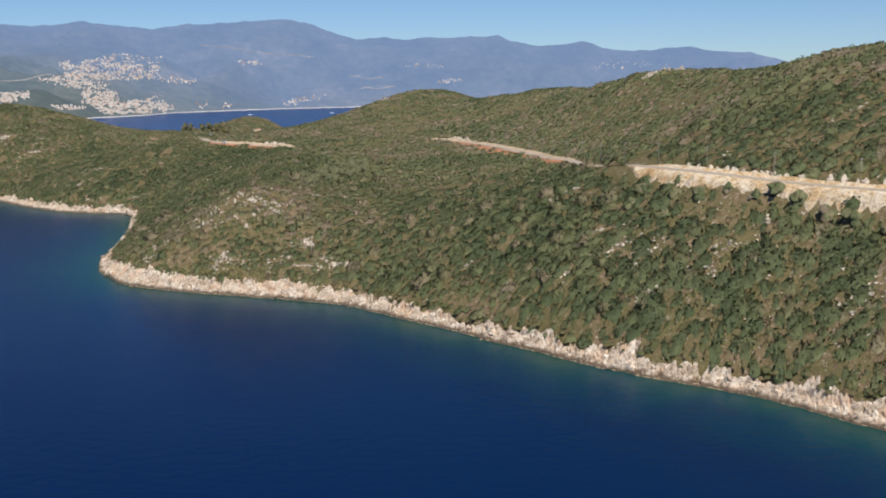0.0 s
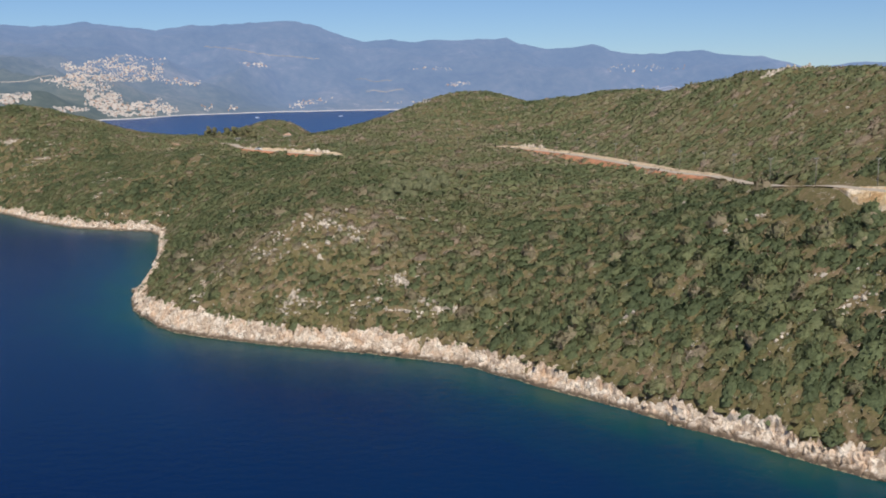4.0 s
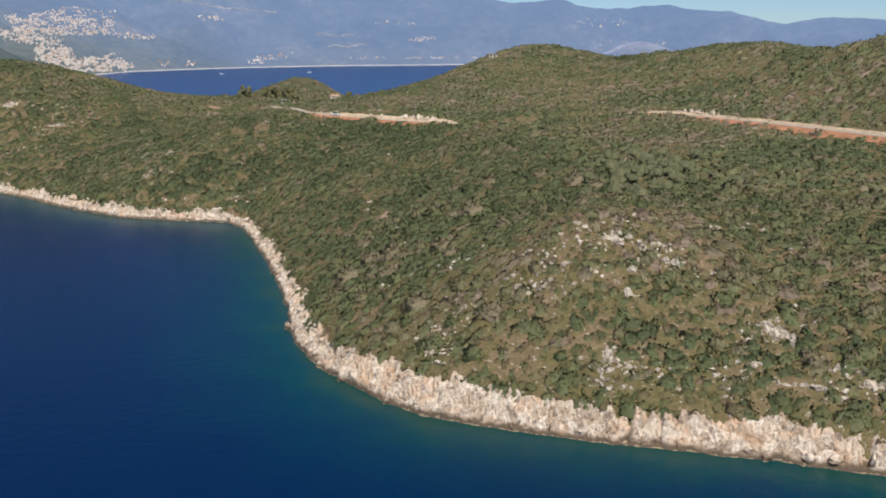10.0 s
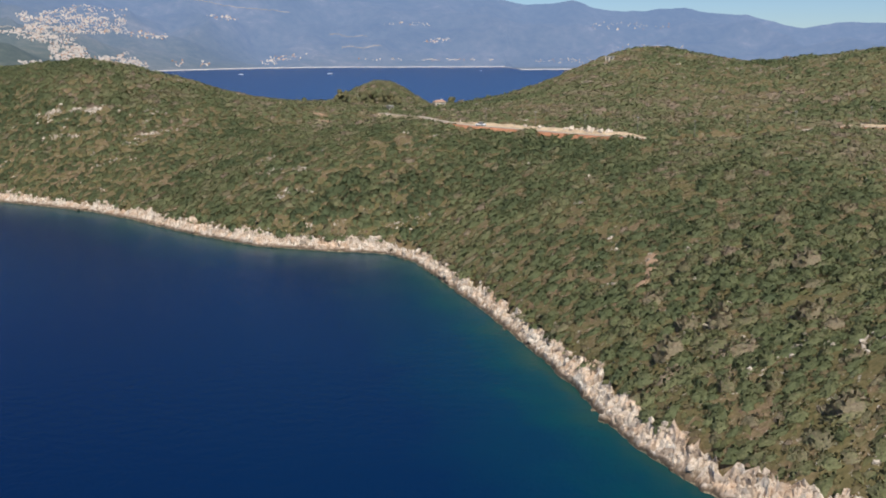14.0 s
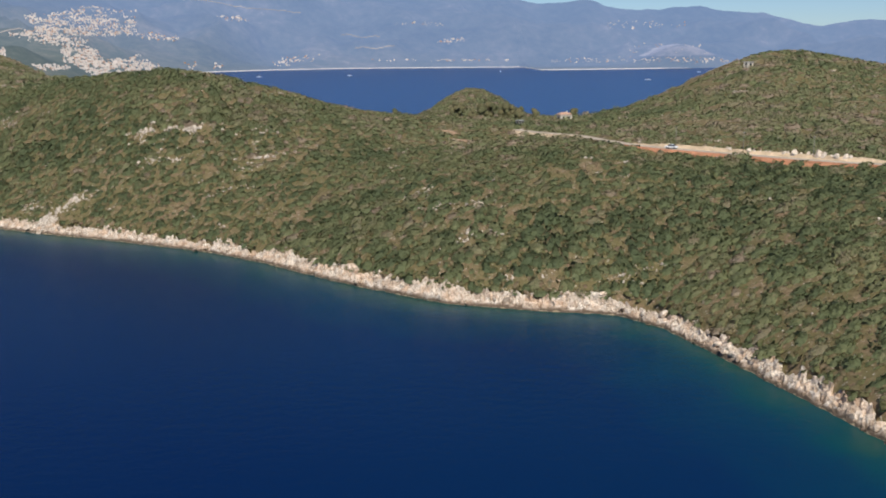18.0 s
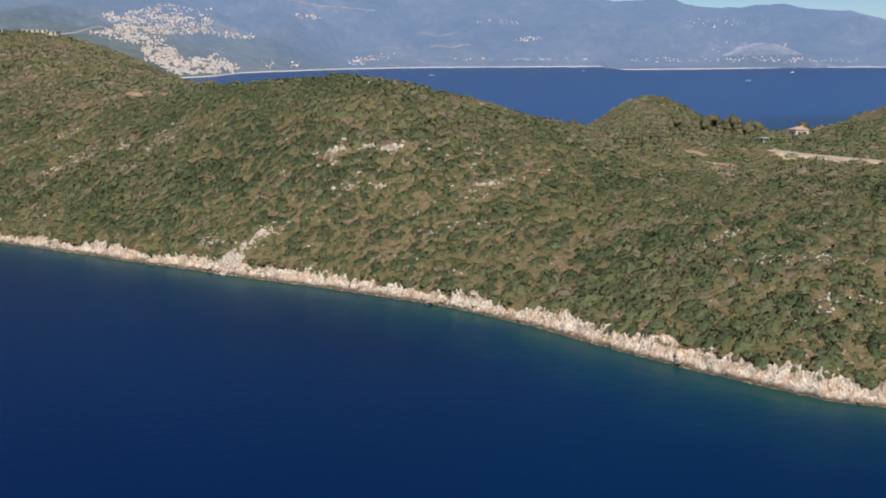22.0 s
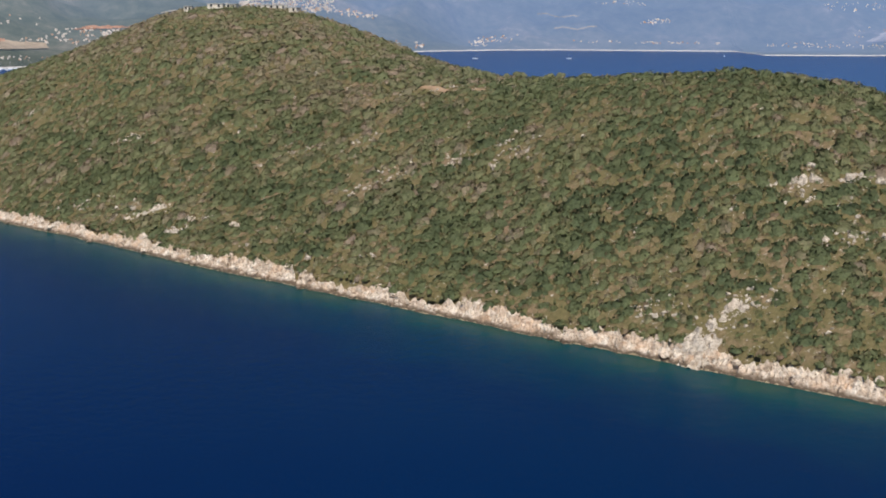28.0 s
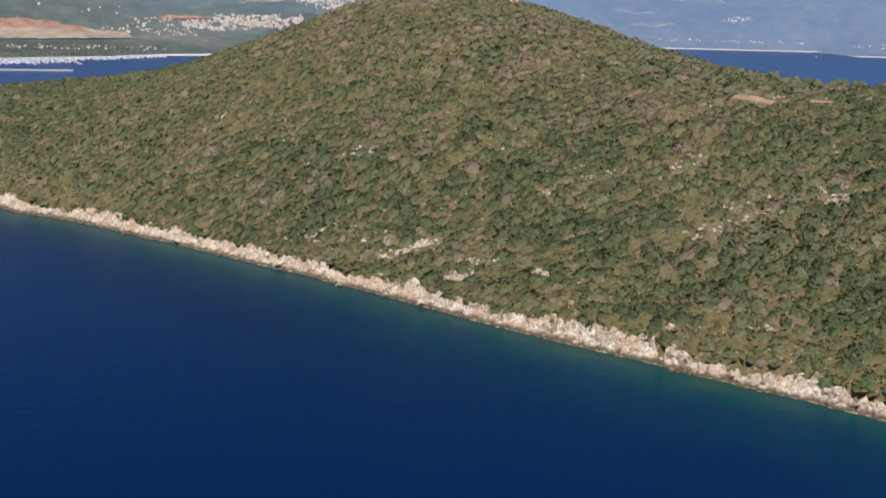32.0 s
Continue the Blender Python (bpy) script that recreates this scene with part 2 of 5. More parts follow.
def rock_material(name, low_band):
    m, n, l, b = material(name, 0.9, 0.2)
    big, fine = noise_node(m, 0.18, 5, 0.6), noise_node(m, 0.85, 8, 0.78)
    if low_band:
        cell = n.new("ShaderNodeTexVoronoi")
        cell.inputs["Scale"].default_value = 0.55
        l.new(n.new("ShaderNodeNewGeometry").outputs["Position"], cell.inputs["Vector"])
        tone = n.new("ShaderNodeSeparateColor")
        l.new(cell.outputs["Color"], tone.inputs[0])
        c = ramp_node(m, tone.outputs[0], [(0.0, (0.42, 0.325, 0.240)), (0.35, (0.55, 0.450, 0.350)), (0.75, (0.64, 0.545, 0.440)), (1.0, (0.72, 0.635, 0.525))])
        pits = noise_node(m, 1.6, 7, 0.75)
        c = mix_node(m, 1.0, c, ramp_node(m, pits, [(0.36, (0.22, 0.19, 0.17)), (0.46, (0.85, 0.83, 0.81)), (0.62, (1.12, 1.12, 1.12))]), "MULTIPLY")
    else:
        c = ramp_node(m, fine, [(0.36, (0.12, 0.098, 0.075)), (0.46, (0.34, 0.29, 0.23)), (0.56, (0.56, 0.48, 0.385)), (0.72, (0.74, 0.66, 0.55))])
    rust = ramp_node(m, big, [(0.50, (0, 0, 0)), (0.62, (1, 1, 1))])
    c = mix_node(m, math_node(m, "MULTIPLY", rust, 0.42 if low_band else 0.12), c, (0.55, 0.34, 0.20))
    if low_band:
        sep = n.new("ShaderNodeSeparateXYZ")
        l.new(n.new("ShaderNodeNewGeometry").outputs["Position"], sep.inputs[0])
        z = math_node(m, "ADD", sep.outputs["Z"], math_node(m, "MULTIPLY", noise_node(m, 0.6, 5), 2.2))
        z = math_node(m, "MULTIPLY", z, 0.185)
        band = ramp_node(m, z, [(0.10, (0.05, 0.05, 0.035)), (0.155, (0.26, 0.20, 0.115)), (0.19, (0.38, 0.30, 0.19)), (0.225, (0.11, 0.08, 0.055)), (0.42, (0.20, 0.14, 0.095))])
        keep = ramp_node(m, z, [(0.31, (0, 0, 0)), (0.46, (1, 1, 1))])
        c = mix_node(m, keep, band, c)
    l.new(c, b.inputs["Base Color"])
    bump_node(m, b, fine, 0.6, 0.4)
    return m


def leaf_material(name, stops):
    m, n, l, b = material(name, 0.75, 0.15)
    isl = n.new("ShaderNodeNewGeometry").outputs["Random Per Island"]
    c = ramp_node(m, attribute(m, "tint"), stops)
    light = ramp_node(m, isl, [(0.0, (0.90, 0.90, 0.91)), (1.0, (1.11, 1.1, 1.08))])
    c = mix_node(m, 1.0, c, light, "MULTIPLY")
    sprays = noise_node(m, 2.2, 5, 0.8)
    c = mix_node(m, 1.0, c, ramp_node(m, sprays, [(0.34, (0.68, 0.68, 0.68)), (0.66, (1.34, 1.33, 1.28))]), "MULTIPLY")
    l.new(c, b.inputs["Base Color"])
    bump_node(m, b, sprays, 0.5, 0.5)
    thin = n.new("ShaderNodeBsdfTranslucent")
    both = n.new("ShaderNodeMixShader")
    both.inputs["Fac"].default_value = 0.42
    l.new(c, thin.inputs["Color"])
    l.new(b.outputs[0], both.inputs[1])
    l.new(thin.outputs[0], both.inputs[2])
    l.new(both.outputs[0], n["Material Output"].inputs["Surface"])
    return m


def spoil_material():
    """Tipped earth: orange-tan soil with pale lime streaks and stones."""
    m, n, l, b = material("tipped_spoil", 0.95, 0.1)
    big, fine = noise_node(m, 0.22, 6, 0.7), noise_node(m, 1.1, 7, 0.75)
    c = ramp_node(m, big, [(0.34, (0.50, 0.31, 0.15)), (0.44, (0.63, 0.45, 0.26)), (0.53, (0.71, 0.57, 0.40)), (0.68, (0.78, 0.68, 0.55))])
    c = mix_node(m, 1.0, c, ramp_node(m, fine, [(0.34, (0.50, 0.45, 0.40)), (0.5, (0.96, 0.95, 0.93)), (0.68, (1.2, 1.2, 1.2))]), "MULTIPLY")
    l.new(c, b.inputs["Base Color"])
    bump_node(m, b, fine, 0.9, 0.6)
    return m


def water_material():
    m, n, l, b = material("sea_water", 0.26, 0.10)
    b.inputs["IOR"].default_value = 1.33
    depth = math_node(m, "MULTIPLY", math_node(m, "ADD", attribute(m, "offshore_plus_bay"), math_node(m, "MULTIPLY", math_node(m, "SUBTRACT", noise_node(m, 0.06, 4), 0.5), 24.0)), 1 / 280.0)
    # last stop: paler bay blue, sky reflection put into the base colour
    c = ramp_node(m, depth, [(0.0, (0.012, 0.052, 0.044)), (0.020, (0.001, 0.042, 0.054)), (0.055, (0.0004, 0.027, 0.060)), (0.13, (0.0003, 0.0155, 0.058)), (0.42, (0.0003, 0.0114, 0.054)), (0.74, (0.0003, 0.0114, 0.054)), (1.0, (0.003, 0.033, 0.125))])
    l.new(c, b.inputs["Base Color"])
    waves = math_node(m, "ADD", noise_node(m, 0.35, 4, 0.6), math_node(m, "MULTIPLY", noise_node(m, 1.6, 3, 0.6), 0.4))
    bump_node(m, b, waves, 0.22, 0.5)
    return m


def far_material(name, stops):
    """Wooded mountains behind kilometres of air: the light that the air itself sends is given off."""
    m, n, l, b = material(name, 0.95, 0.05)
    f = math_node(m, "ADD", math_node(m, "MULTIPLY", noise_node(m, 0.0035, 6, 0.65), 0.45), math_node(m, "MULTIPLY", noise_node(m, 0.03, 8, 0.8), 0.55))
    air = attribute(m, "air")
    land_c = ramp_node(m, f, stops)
    # Haze painted in: base colour darkens and glow grows with the air attribute.
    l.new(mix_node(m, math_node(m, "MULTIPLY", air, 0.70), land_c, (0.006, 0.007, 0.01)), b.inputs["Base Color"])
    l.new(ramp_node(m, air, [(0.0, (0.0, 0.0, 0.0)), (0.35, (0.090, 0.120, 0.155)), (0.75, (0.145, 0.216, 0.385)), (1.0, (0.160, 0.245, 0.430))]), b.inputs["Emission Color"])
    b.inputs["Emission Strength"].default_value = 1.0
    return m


M_GROUND, M_SHORE, M_ROCK = ground_material(), rock_material("shore_limestone", True), rock_material("hillside_limestone", False)
GREENS = [(0.0, (0.130, 0.162, 0.084)), (0.30, (0.186, 0.213, 0.107)), (0.55, (0.246, 0.252, 0.132)), (0.75, (0.308, 0.272, 0.172)), (1.0, (0.38, 0.298, 0.225))]
M_LEAF = leaf_material("maquis_leaves", GREENS)
M_HEATH = leaf_material("dry_heath", [(0.0, (0.140, 0.155, 0.070)), (0.35, (0.195, 0.190, 0.088)), (0.65, (0.225, 0.180, 0.105)), (1.0, (0.30, 0.210, 0.150))])
M_OLIVE = leaf_material("grey_olive_leaves", [(0.0, (0.165, 0.180, 0.098)), (1.0, (0.255, 0.255, 0.145))])
M_PINE = leaf_material("dark_conifer_leaves", [(0.0, (0.135, 0.145, 0.075)), (1.0, (0.23, 0.205, 0.11))])
M_WATER, M_SPOIL = water_material(), spoil_material()
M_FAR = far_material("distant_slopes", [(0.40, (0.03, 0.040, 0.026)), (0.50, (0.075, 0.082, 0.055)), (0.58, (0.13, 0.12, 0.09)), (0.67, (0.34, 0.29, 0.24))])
M_BARK = plain("bark", (0.14, 0.105, 0.075), 0.9, 0.1, vary=0.35, scale=3)
M_ROAD = plain("worn_road", (0.39, 0.325, 0.25), 0.9, 0.2, vary=0.18, scale=0.7)
M_TAN = plain("pale_spoil", (0.50, 0.38, 0.25), 0.95, 0.1, vary=0.42, scale=0.30)
M_RED = plain("red_earth", (0.40, 0.190, 0.105), 0.95, 0.1, vary=0.35, scale=0.4)
M_EARTH = plain("orange_earth", (0.33, 0.22, 0.14), 0.95, 0.1, vary=0.3, scale=0.5)
M_POLE = plain("weathered_pole", (0.26, 0.235, 0.205), 0.85, 0.2)
M_WHITE = plain("white_render", (0.74, 0.72, 0.68), 0.85, 0.2, vary=0.06, scale=0.6)
M_TOWN = plain("town_render", (0.62, 0.55, 0.49), 0.9, 0.1, vary=0.2, scale=0.02)
M_BRICKY = plain("terracotta_render", (0.46, 0.30, 0.22), 0.9, 0.1, vary=0.3, scale=0.03)
M_CREAM = plain("cream_render", (0.68, 0.61, 0.50), 0.85, 0.2, vary=0.08, scale=0.6)
M_TILE = plain("clay_tiles", (0.46, 0.29, 0.20), 0.85, 0.2, vary=0.2, scale=1.5)
M_SLAB = plain("grey_slab", (0.42, 0.41, 0.39), 0.85, 0.2)
M_GLASS = plain("dark_pane", (0.04, 0.042, 0.045), 0.35, 0.3, vary=0.05)
M_STONE = plain("dry_stone", (0.58, 0.49, 0.39), 0.9, 0.15, vary=0.25, scale=1.5)
M_CARPAINT = plain("white_car_paint", (0.75, 0.76, 0.77), 0.3, 0.5, vary=0.03)
M_RUBBER = plain("rubber", (0.03, 0.03, 0.03), 0.8, 0.2)
M_STEEL = plain("galvanised_steel", (0.5, 0.5, 0.5), 0.45, 0.5, metal=0.8, vary=0.1)
M_SAND = plain("pale_beach", (0.58, 0.53, 0.49), 0.95, 0.1, vary=0.08, scale=0.02)
M_TRACK = plain("far_track", (0.34, 0.31, 0.28), 0.95, 0.1, vary=0.3, scale=0.01)
M_QUARRY = plain("quarry_face", (0.34, 0.20, 0.145), 0.95, 0.1, vary=0.5, scale=0.05)
M_QUARRY2 = plain("graded_earth", (0.33, 0.27, 0.21), 0.95, 0.1, vary=0.45, scale=0.05)
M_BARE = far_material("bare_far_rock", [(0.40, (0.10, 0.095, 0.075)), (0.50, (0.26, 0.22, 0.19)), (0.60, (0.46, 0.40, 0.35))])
M_HULL = plain("white_hull", (0.78, 0.79, 0.80), 0.35, 0.5, vary=0.04)


# ---- mesh helpers ----
def raw_mesh(name, verts, faces, mat, flat=False, floats=()):
    """A mesh from arrays; all faces have the same number of corners."""
    verts, faces = np.asarray(verts, np.float32), np.asarray(faces, np.int32)
    me = bpy.data.meshes.new(name)
    me.vertices.add(len(verts))
    me.vertices.foreach_set("co", verts.ravel())
    k = faces.shape[1]
    me.loops.add(faces.size)
    me.loops.foreach_set("vertex_index", faces.ravel())
    me.polygons.add(len(faces))
    me.polygons.foreach_set("loop_start", np.arange(0, faces.size, k, dtype=np.int32))
    me.polygons.foreach_set("loop_total", np.full(len(faces), k, np.int32))
    me.update(calc_edges=True)
    me.polygons.foreach_set("use_smooth", np.full(len(faces), not flat))
    for key, values in floats:
        me.attributes.new(key, "FLOAT", "POINT").data.foreach_set("value", np.asarray(values, np.float32))
    me.materials.append(mat)
    return me


def grid_faces(nu, nv):
    i = (np.arange(nu - 1)[:, None] * nv + np.arange(nv - 1)[None, :]).ravel()
    return np.stack([i, i + nv, i + nv + 1, i + 1], 1)


def steps(*pieces):
    """A line of places: (start, end, step), ..."""
    out = [np.arange(a, b, s) for a, b, s in pieces]
    return np.r_[tuple(out + [np.array([pieces[-1][1]], float)])]


def bm_mesh(name, bm, mat, flat=True):
    me = bpy.data.meshes.new(name)
    bm.to_mesh(me)
    bm.free()
    me.materials.append(mat)
    if not flat:
        me.polygons.foreach_set("use_smooth", np.ones(len(me.polygons), bool))
    return me


def part(name, bm, mat, parent, label="", flat=True):
    """Links a bmesh, or a ready mesh, as one object under a thing or a part."""
    ob = new(name, bm if isinstance(bm, bpy.types.Mesh) else bm_mesh(name, bm, mat, flat))
    ob.parent = parent
    return tagged(ob, label)


def bm_box(bm, x0, x1, y0, y1, z0, z1, bevel=0.0):
    r = bmesh.ops.create_cube(bm, size=1.0, matrix=Matrix.Translation(((x0 + x1) / 2, (y0 + y1) / 2, (z0 + z1) / 2)) @ Matrix.Diagonal((x1 - x0, y1 - y0, z1 - z0, 1)))
    if bevel:
        bmesh.ops.bevel(bm, geom=list({e for v in r["verts"] for e in v.link_edges}), offset=bevel, segments=1, affect="EDGES")
    return bm


def bm_tube(bm, a, b, r0, r1, n=8):
    a, b = Vector(a), Vector(b)
    m = Matrix.Translation((a + b) / 2) @ (b - a).to_track_quat("Z", "Y").to_matrix().to_4x4()
    bmesh.ops.create_cone(bm, cap_ends=True, segments=n, radius1=r0, radius2=r1, depth=(b - a).length, matrix=m)
    return bm


# ---- sea and ground ----
gx = steps((-6500, -1500, 500), (-1500, -820, 40), (-820, 240, 5), (240, 900, 30), (900, 6500, 400))
gy = steps((-6500, -300, 400), (-300, 160, 20), (160, 960, 5), (960, 1500, 20), (1500, 6500, 400))
X, Y = np.meshgrid(gx, gy, indexing="ij")
off = -shore_distance(X, Y).ravel()
# Bay behind the land gets +100: lighter blue painted in for sky reflection.
sea = new("water", raw_mesh("water", np.stack([X.ravel(), Y.ravel(), 0 * off], 1), grid_faces(len(gx), len(gy)), M_WATER, floats=[("offshore_plus_bay", np.clip(off, -20, 180) + 100 * smooth(1050, 1500, Y.ravel()) * smooth(0, 80, off))]))
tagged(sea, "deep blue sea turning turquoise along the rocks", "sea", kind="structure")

gx = steps((-900, -700, 8), (-700, 180, 3), (180, 420, 7), (420, 900, 24))
gy = steps((-200, 180, 12), (180, 900, 3), (900, 1120, 6), (1120, 1360, 16))
X, Y = np.meshgrid(gx, gy, indexing="ij")
D = shore_distance(X, Y)
Z = ground_height(X, Y, D)
W = rock_width(X, Y)
Z = Z - (2.2 + 2.6 * (1 - smooth(1.5, 4.0, D))) * (1 - smooth(W - 0.6, W + 2.4, D)) * smooth(-2, 1, D)
ground = new("ground", raw_mesh("ground", np.stack([X.ravel(), Y.ravel(), Z.ravel()], 1), grid_faces(len(gx), len(gy)), M_GROUND))
tagged(ground, "dry brown hillside soil with low olive scrub and stones", "ground", kind="structure")

# ---- shore rock: a ragged limestone band along the waterline ----
coast = resample([p for p in COAST_SOUTH if p[1] > 100], 0.45, 2)
tan = np.gradient(coast, axis=0)
tan = np.stack([np.convolve(np.pad(c, 8, mode="edge"), np.ones(17) / 17, "valid") for c in tan.T], 1)
tan /= np.hypot(*tan.T)[:, None]
nrm = np.stack([tan[:, 1], -tan[:, 0]], 1)
us = np.r_[np.arange(-2.4, 0, 0.6), np.arange(0, 4, 0.38), np.arange(4, 13.5, 0.55)]
S = np.arange(len(coast)) * 0.45
SS, UU = np.meshgrid(S, us, indexing="ij")
wob = 2.6 * (fbm(S / 9, S * 0 + 2, 4) - 0.5) + 1.4 * (fbm(S / 2.2, S * 0 + 5, 2) - 0.5)
cleft = 0.5 * np.clip(1 - np.abs(fbm(S / 4.0, S * 0 + 11, 3) - 0.5) / 0.02, 0, 1) + np.clip(1 - np.abs(fbm(S / 15.0, S * 0 + 31, 2) - 0.47) / 0.012, 0, 1)
for cx, cy in ((-43, 329), (58, 231), (-300, 668), (-470, 768)):      # deep notches that the sea has cut
    i = int(np.argmin(np.hypot(coast[:, 0] - cx, coast[:, 1] - cy)))
    cleft = cleft + 2.0 * np.exp(-((S - S[i]) / 0.9) ** 4)
PX = coast[:, None, 0] + nrm[:, None, 0] * (UU + wob[:, None])
PY = coast[:, None, 1] + nrm[:, None, 1] * (UU + wob[:, None])
DD = shore_distance(PX, PY) - wob[:, None]
base = np.maximum(ground_height(PX, PY), np.where(UU > 0, 2.8 * np.clip(UU / 4, 0, 1) ** 0.7, -9))
wide = rock_width(PX, PY)
def blocks(x, y, cell, seed):
    """Broken rock: for each place its block's random height and tilt, and how near the joint is."""
    g = np.random.default_rng(seed)
    tab = g.random((256, 256, 5))
    ci, cj = np.floor(x / cell).astype(int), np.floor(y / cell).astype(int)
    f1, f2, out = np.full(x.shape, 9e9), np.full(x.shape, 9e9), np.zeros(x.shape)
    for di in (-1, 0, 1):
        for dj in (-1, 0, 1):
            t = tab[(ci + di) & 255, (cj + dj) & 255]
            ax, ay = (ci + di + t[..., 0]) * cell, (cj + dj + t[..., 1]) * cell
            r = np.hypot(x - ax, y - ay)
            h = t[..., 2] + ((x - ax) * (t[..., 3] - 0.5) + (y - ay) * (t[..., 4] - 0.5)) * 0.9 / cell
            closer = r < f1
            f2 = np.where(closer, f1, np.minimum(f2, r))
            out, f1 = np.where(closer, h, out), np.where(closer, r, f1)
    return out, f2 - f1


warp = 2.0 * (fbm(PX / 3 + 4, PY / 3, 2) - 0.5)
big, joint = blocks(SS + warp, UU * 2.3 + warp, 3.0, 1)
small, joint2 = blocks(SS + 0.4 * big - warp, UU * 2.2, 1.25, 2)
lift = np.clip(UU / 1.0, 0, 1) * (0.35 - 1.0 * smooth(0, 3, UU - wide))
edge = smooth(-1.9, -0.5, wide - UU + 3.0 * (fbm(PX / 3.5 + 9, PY / 3.5, 2) - 0.5))
amp = np.clip(UU / 1.6, 0.0, 1.0)
PZ = np.where(UU < 0, UU * 1.3, base + lift + amp * (0.85 * (big - 0.5) + 0.75 * (small - 0.5) - 1.3 * np.clip(1 - joint / 0.55, 0, 1) - 0.9 * np.clip(1 - joint2 / 0.4, 0, 1))) - cleft[:, None] * 2.0 * np.clip(1 - UU / 9, 0, 1) * (UU > 0)
PZ = np.maximum(PZ, np.where(UU > 0.3, 0.15, -9)) - (1 - edge) * 3.2 * smooth(1.2, 2.6, UU)
PX = PX + nrm[:, None, 0] * amp * 1.5 * (fbm(PX / 1.8 + 21, PY / 1.8 + PZ / 2, 2) - 0.5)
PY = PY + nrm[:, None, 1] * amp * 1.5 * (fbm(PX / 1.8 + 51, PY / 1.8 + PZ / 2, 2) - 0.5)
shore = new("rocky_shore", raw_mesh("rocky_shore", np.stack([PX.ravel(), PY.ravel(), PZ.ravel()], 1), grid_faces(*SS.shape), M_SHORE, flat=True))
tagged(shore, "ragged pale limestone shore rising from the sea with a brown wet foot", "rock shore", kind="structure")

# ---- the far coast and mountains, over kilometres of water ----
SHORE_FAR = [(-60, 2300), (-36, 2240), (-33.7, 2260), (-30, 2350), (-27.7, 2460), (-24, 2530), (-20, 2680), (-17.5, 2840), (-16, 2960), (-14.5, 3220),
             (-11.2, 3460), (-8.5, 3640), (-5, 3790), (-1.7, 3840), (3.7, 3930), (4.1, 3480), (7.5, 3570), (11.7, 3770), (16, 3980), (24, 4080), (50, 4150)]
RIDGE = [(-60, 300), (-30, 320), (-22.7, 334), (-21.2, 329), (-18.7, 349), (-17.3, 336), (-15.4, 320), (-13.6, 347), (-12.5, 338), (-10.7, 352), (-9.5, 360), (-8.4, 365),
         (-7.4, 350), (-6.2, 313), (-4.7, 277), (-3.2, 286), (-1.9, 276), (-0.1, 284), (1.4, 288), (2.4, 282), (3.0, 291), (3.7, 266), (5.1, 240), (6.6, 246), (7.6, 254),
         (8.7, 225), (10.0, 212), (11.2, 210), (12.0, 227), (13.2, 226), (14.1, 208), (15.3, 200), (16.3, 202), (17.8, 165), (18.9, 145), (21.2, 172), (25, 150), (50, 140)]


def far_shore(th):
    return np.interp(th, *np.array(SHORE_FAR, float).T)


def far_height(th, r):
    """Height of the far land at a bearing (degrees) and distance."""
    rs = far_shore(th)
    foot = np.where(th > 3.7, np.interp(th, (3.7, 11.7, 16, 24, 50), (3930, 4000, 4030, 4080, 4150)), rs)
    u = np.clip((r - foot) / (4700 - foot), -1, 1.03)
    ridge = np.interp(th, *np.array(RIDGE, float).T) + 9 * (fbm(th * 1.7, th * 0 + 4, 4) - 0.5)
    x, y = r * np.sin(np.radians(th)), r * np.cos(np.radians(th))
    z = ridge * np.where(u > 0, np.abs(u) ** 1.12, 0)
    spurs = 1 - 2 * np.abs(fbm(x / 520 + 5, y / 520 + 2, 4) - 0.5) / 0.5
    roll = ((fbm(x / 420, y / 420, 5) - 0.5) * 120 + (spurs - 0.62) * 90) * np.clip(u * 3, 0, 1) * np.clip((1.0 - u) * 3, 0, 1)
    z = z + roll + (fbm(x / 90, y / 90, 3) - 0.5) * 16 * np.clip(u * 6, 0, 1)
    z = z + 62 * np.exp(-(((th + 21.4) / 1.6) ** 2) - ((r - 2830) / 110) ** 2) * (r > rs)
    z = z + 24 * np.exp(-(((th + 31.0) / 1.2) ** 2) - ((r - 2520) / 80) ** 2) * (r > rs)
    z = z + 72 * np.exp(-(((th - 11.7) / 1.9) ** 2) - ((r - 3950) / 130) ** 2) * (r > rs)
    z = z + 75 * np.exp(-(((th - 22.5) / 3.2) ** 2) - ((r - 4150) / 130) ** 2) * (r > rs)
    return np.where(r < rs, np.maximum((r - rs) * 0.1, -20), np.maximum(z, 0) + 3 * np.clip((r - rs) / 40, 0, 1))


th = np.linspace(-56, 46, 900)
rr = np.r_[np.arange(0, 0.30, 0.012), np.arange(0.30, 1.035, 0.018)]
TH, U = np.meshgrid(th, rr, indexing="ij")
R0 = far_shore(TH)
R = R0 - 8 + U * (4700 - R0)
ZF = far_height(TH, R)
XF, YF = R * np.sin(np.radians(TH)), R * np.cos(np.radians(TH))
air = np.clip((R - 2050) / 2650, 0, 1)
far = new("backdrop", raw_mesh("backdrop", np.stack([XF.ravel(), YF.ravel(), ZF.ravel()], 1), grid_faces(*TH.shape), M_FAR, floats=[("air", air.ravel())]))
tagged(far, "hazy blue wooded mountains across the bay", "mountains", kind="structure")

# pale beach and quay line along the far water
tb = np.linspace(-40, 30, 700)
rb = far_shore(tb)
strip = []
for k, (dr, z) in enumerate(((-8, -0.5), (-5, 1.2), (4, 2.2), (10, 1.5))):
    r = rb + dr * (0.8 + 0.5 * vnoise(tb * 2.2, tb * 0 + k))
    strip.append(np.stack([r * np.sin(np.radians(tb)), r * np.cos(np.radians(tb)), z + 0 * tb], 1))
strip = np.stack(strip, 1)
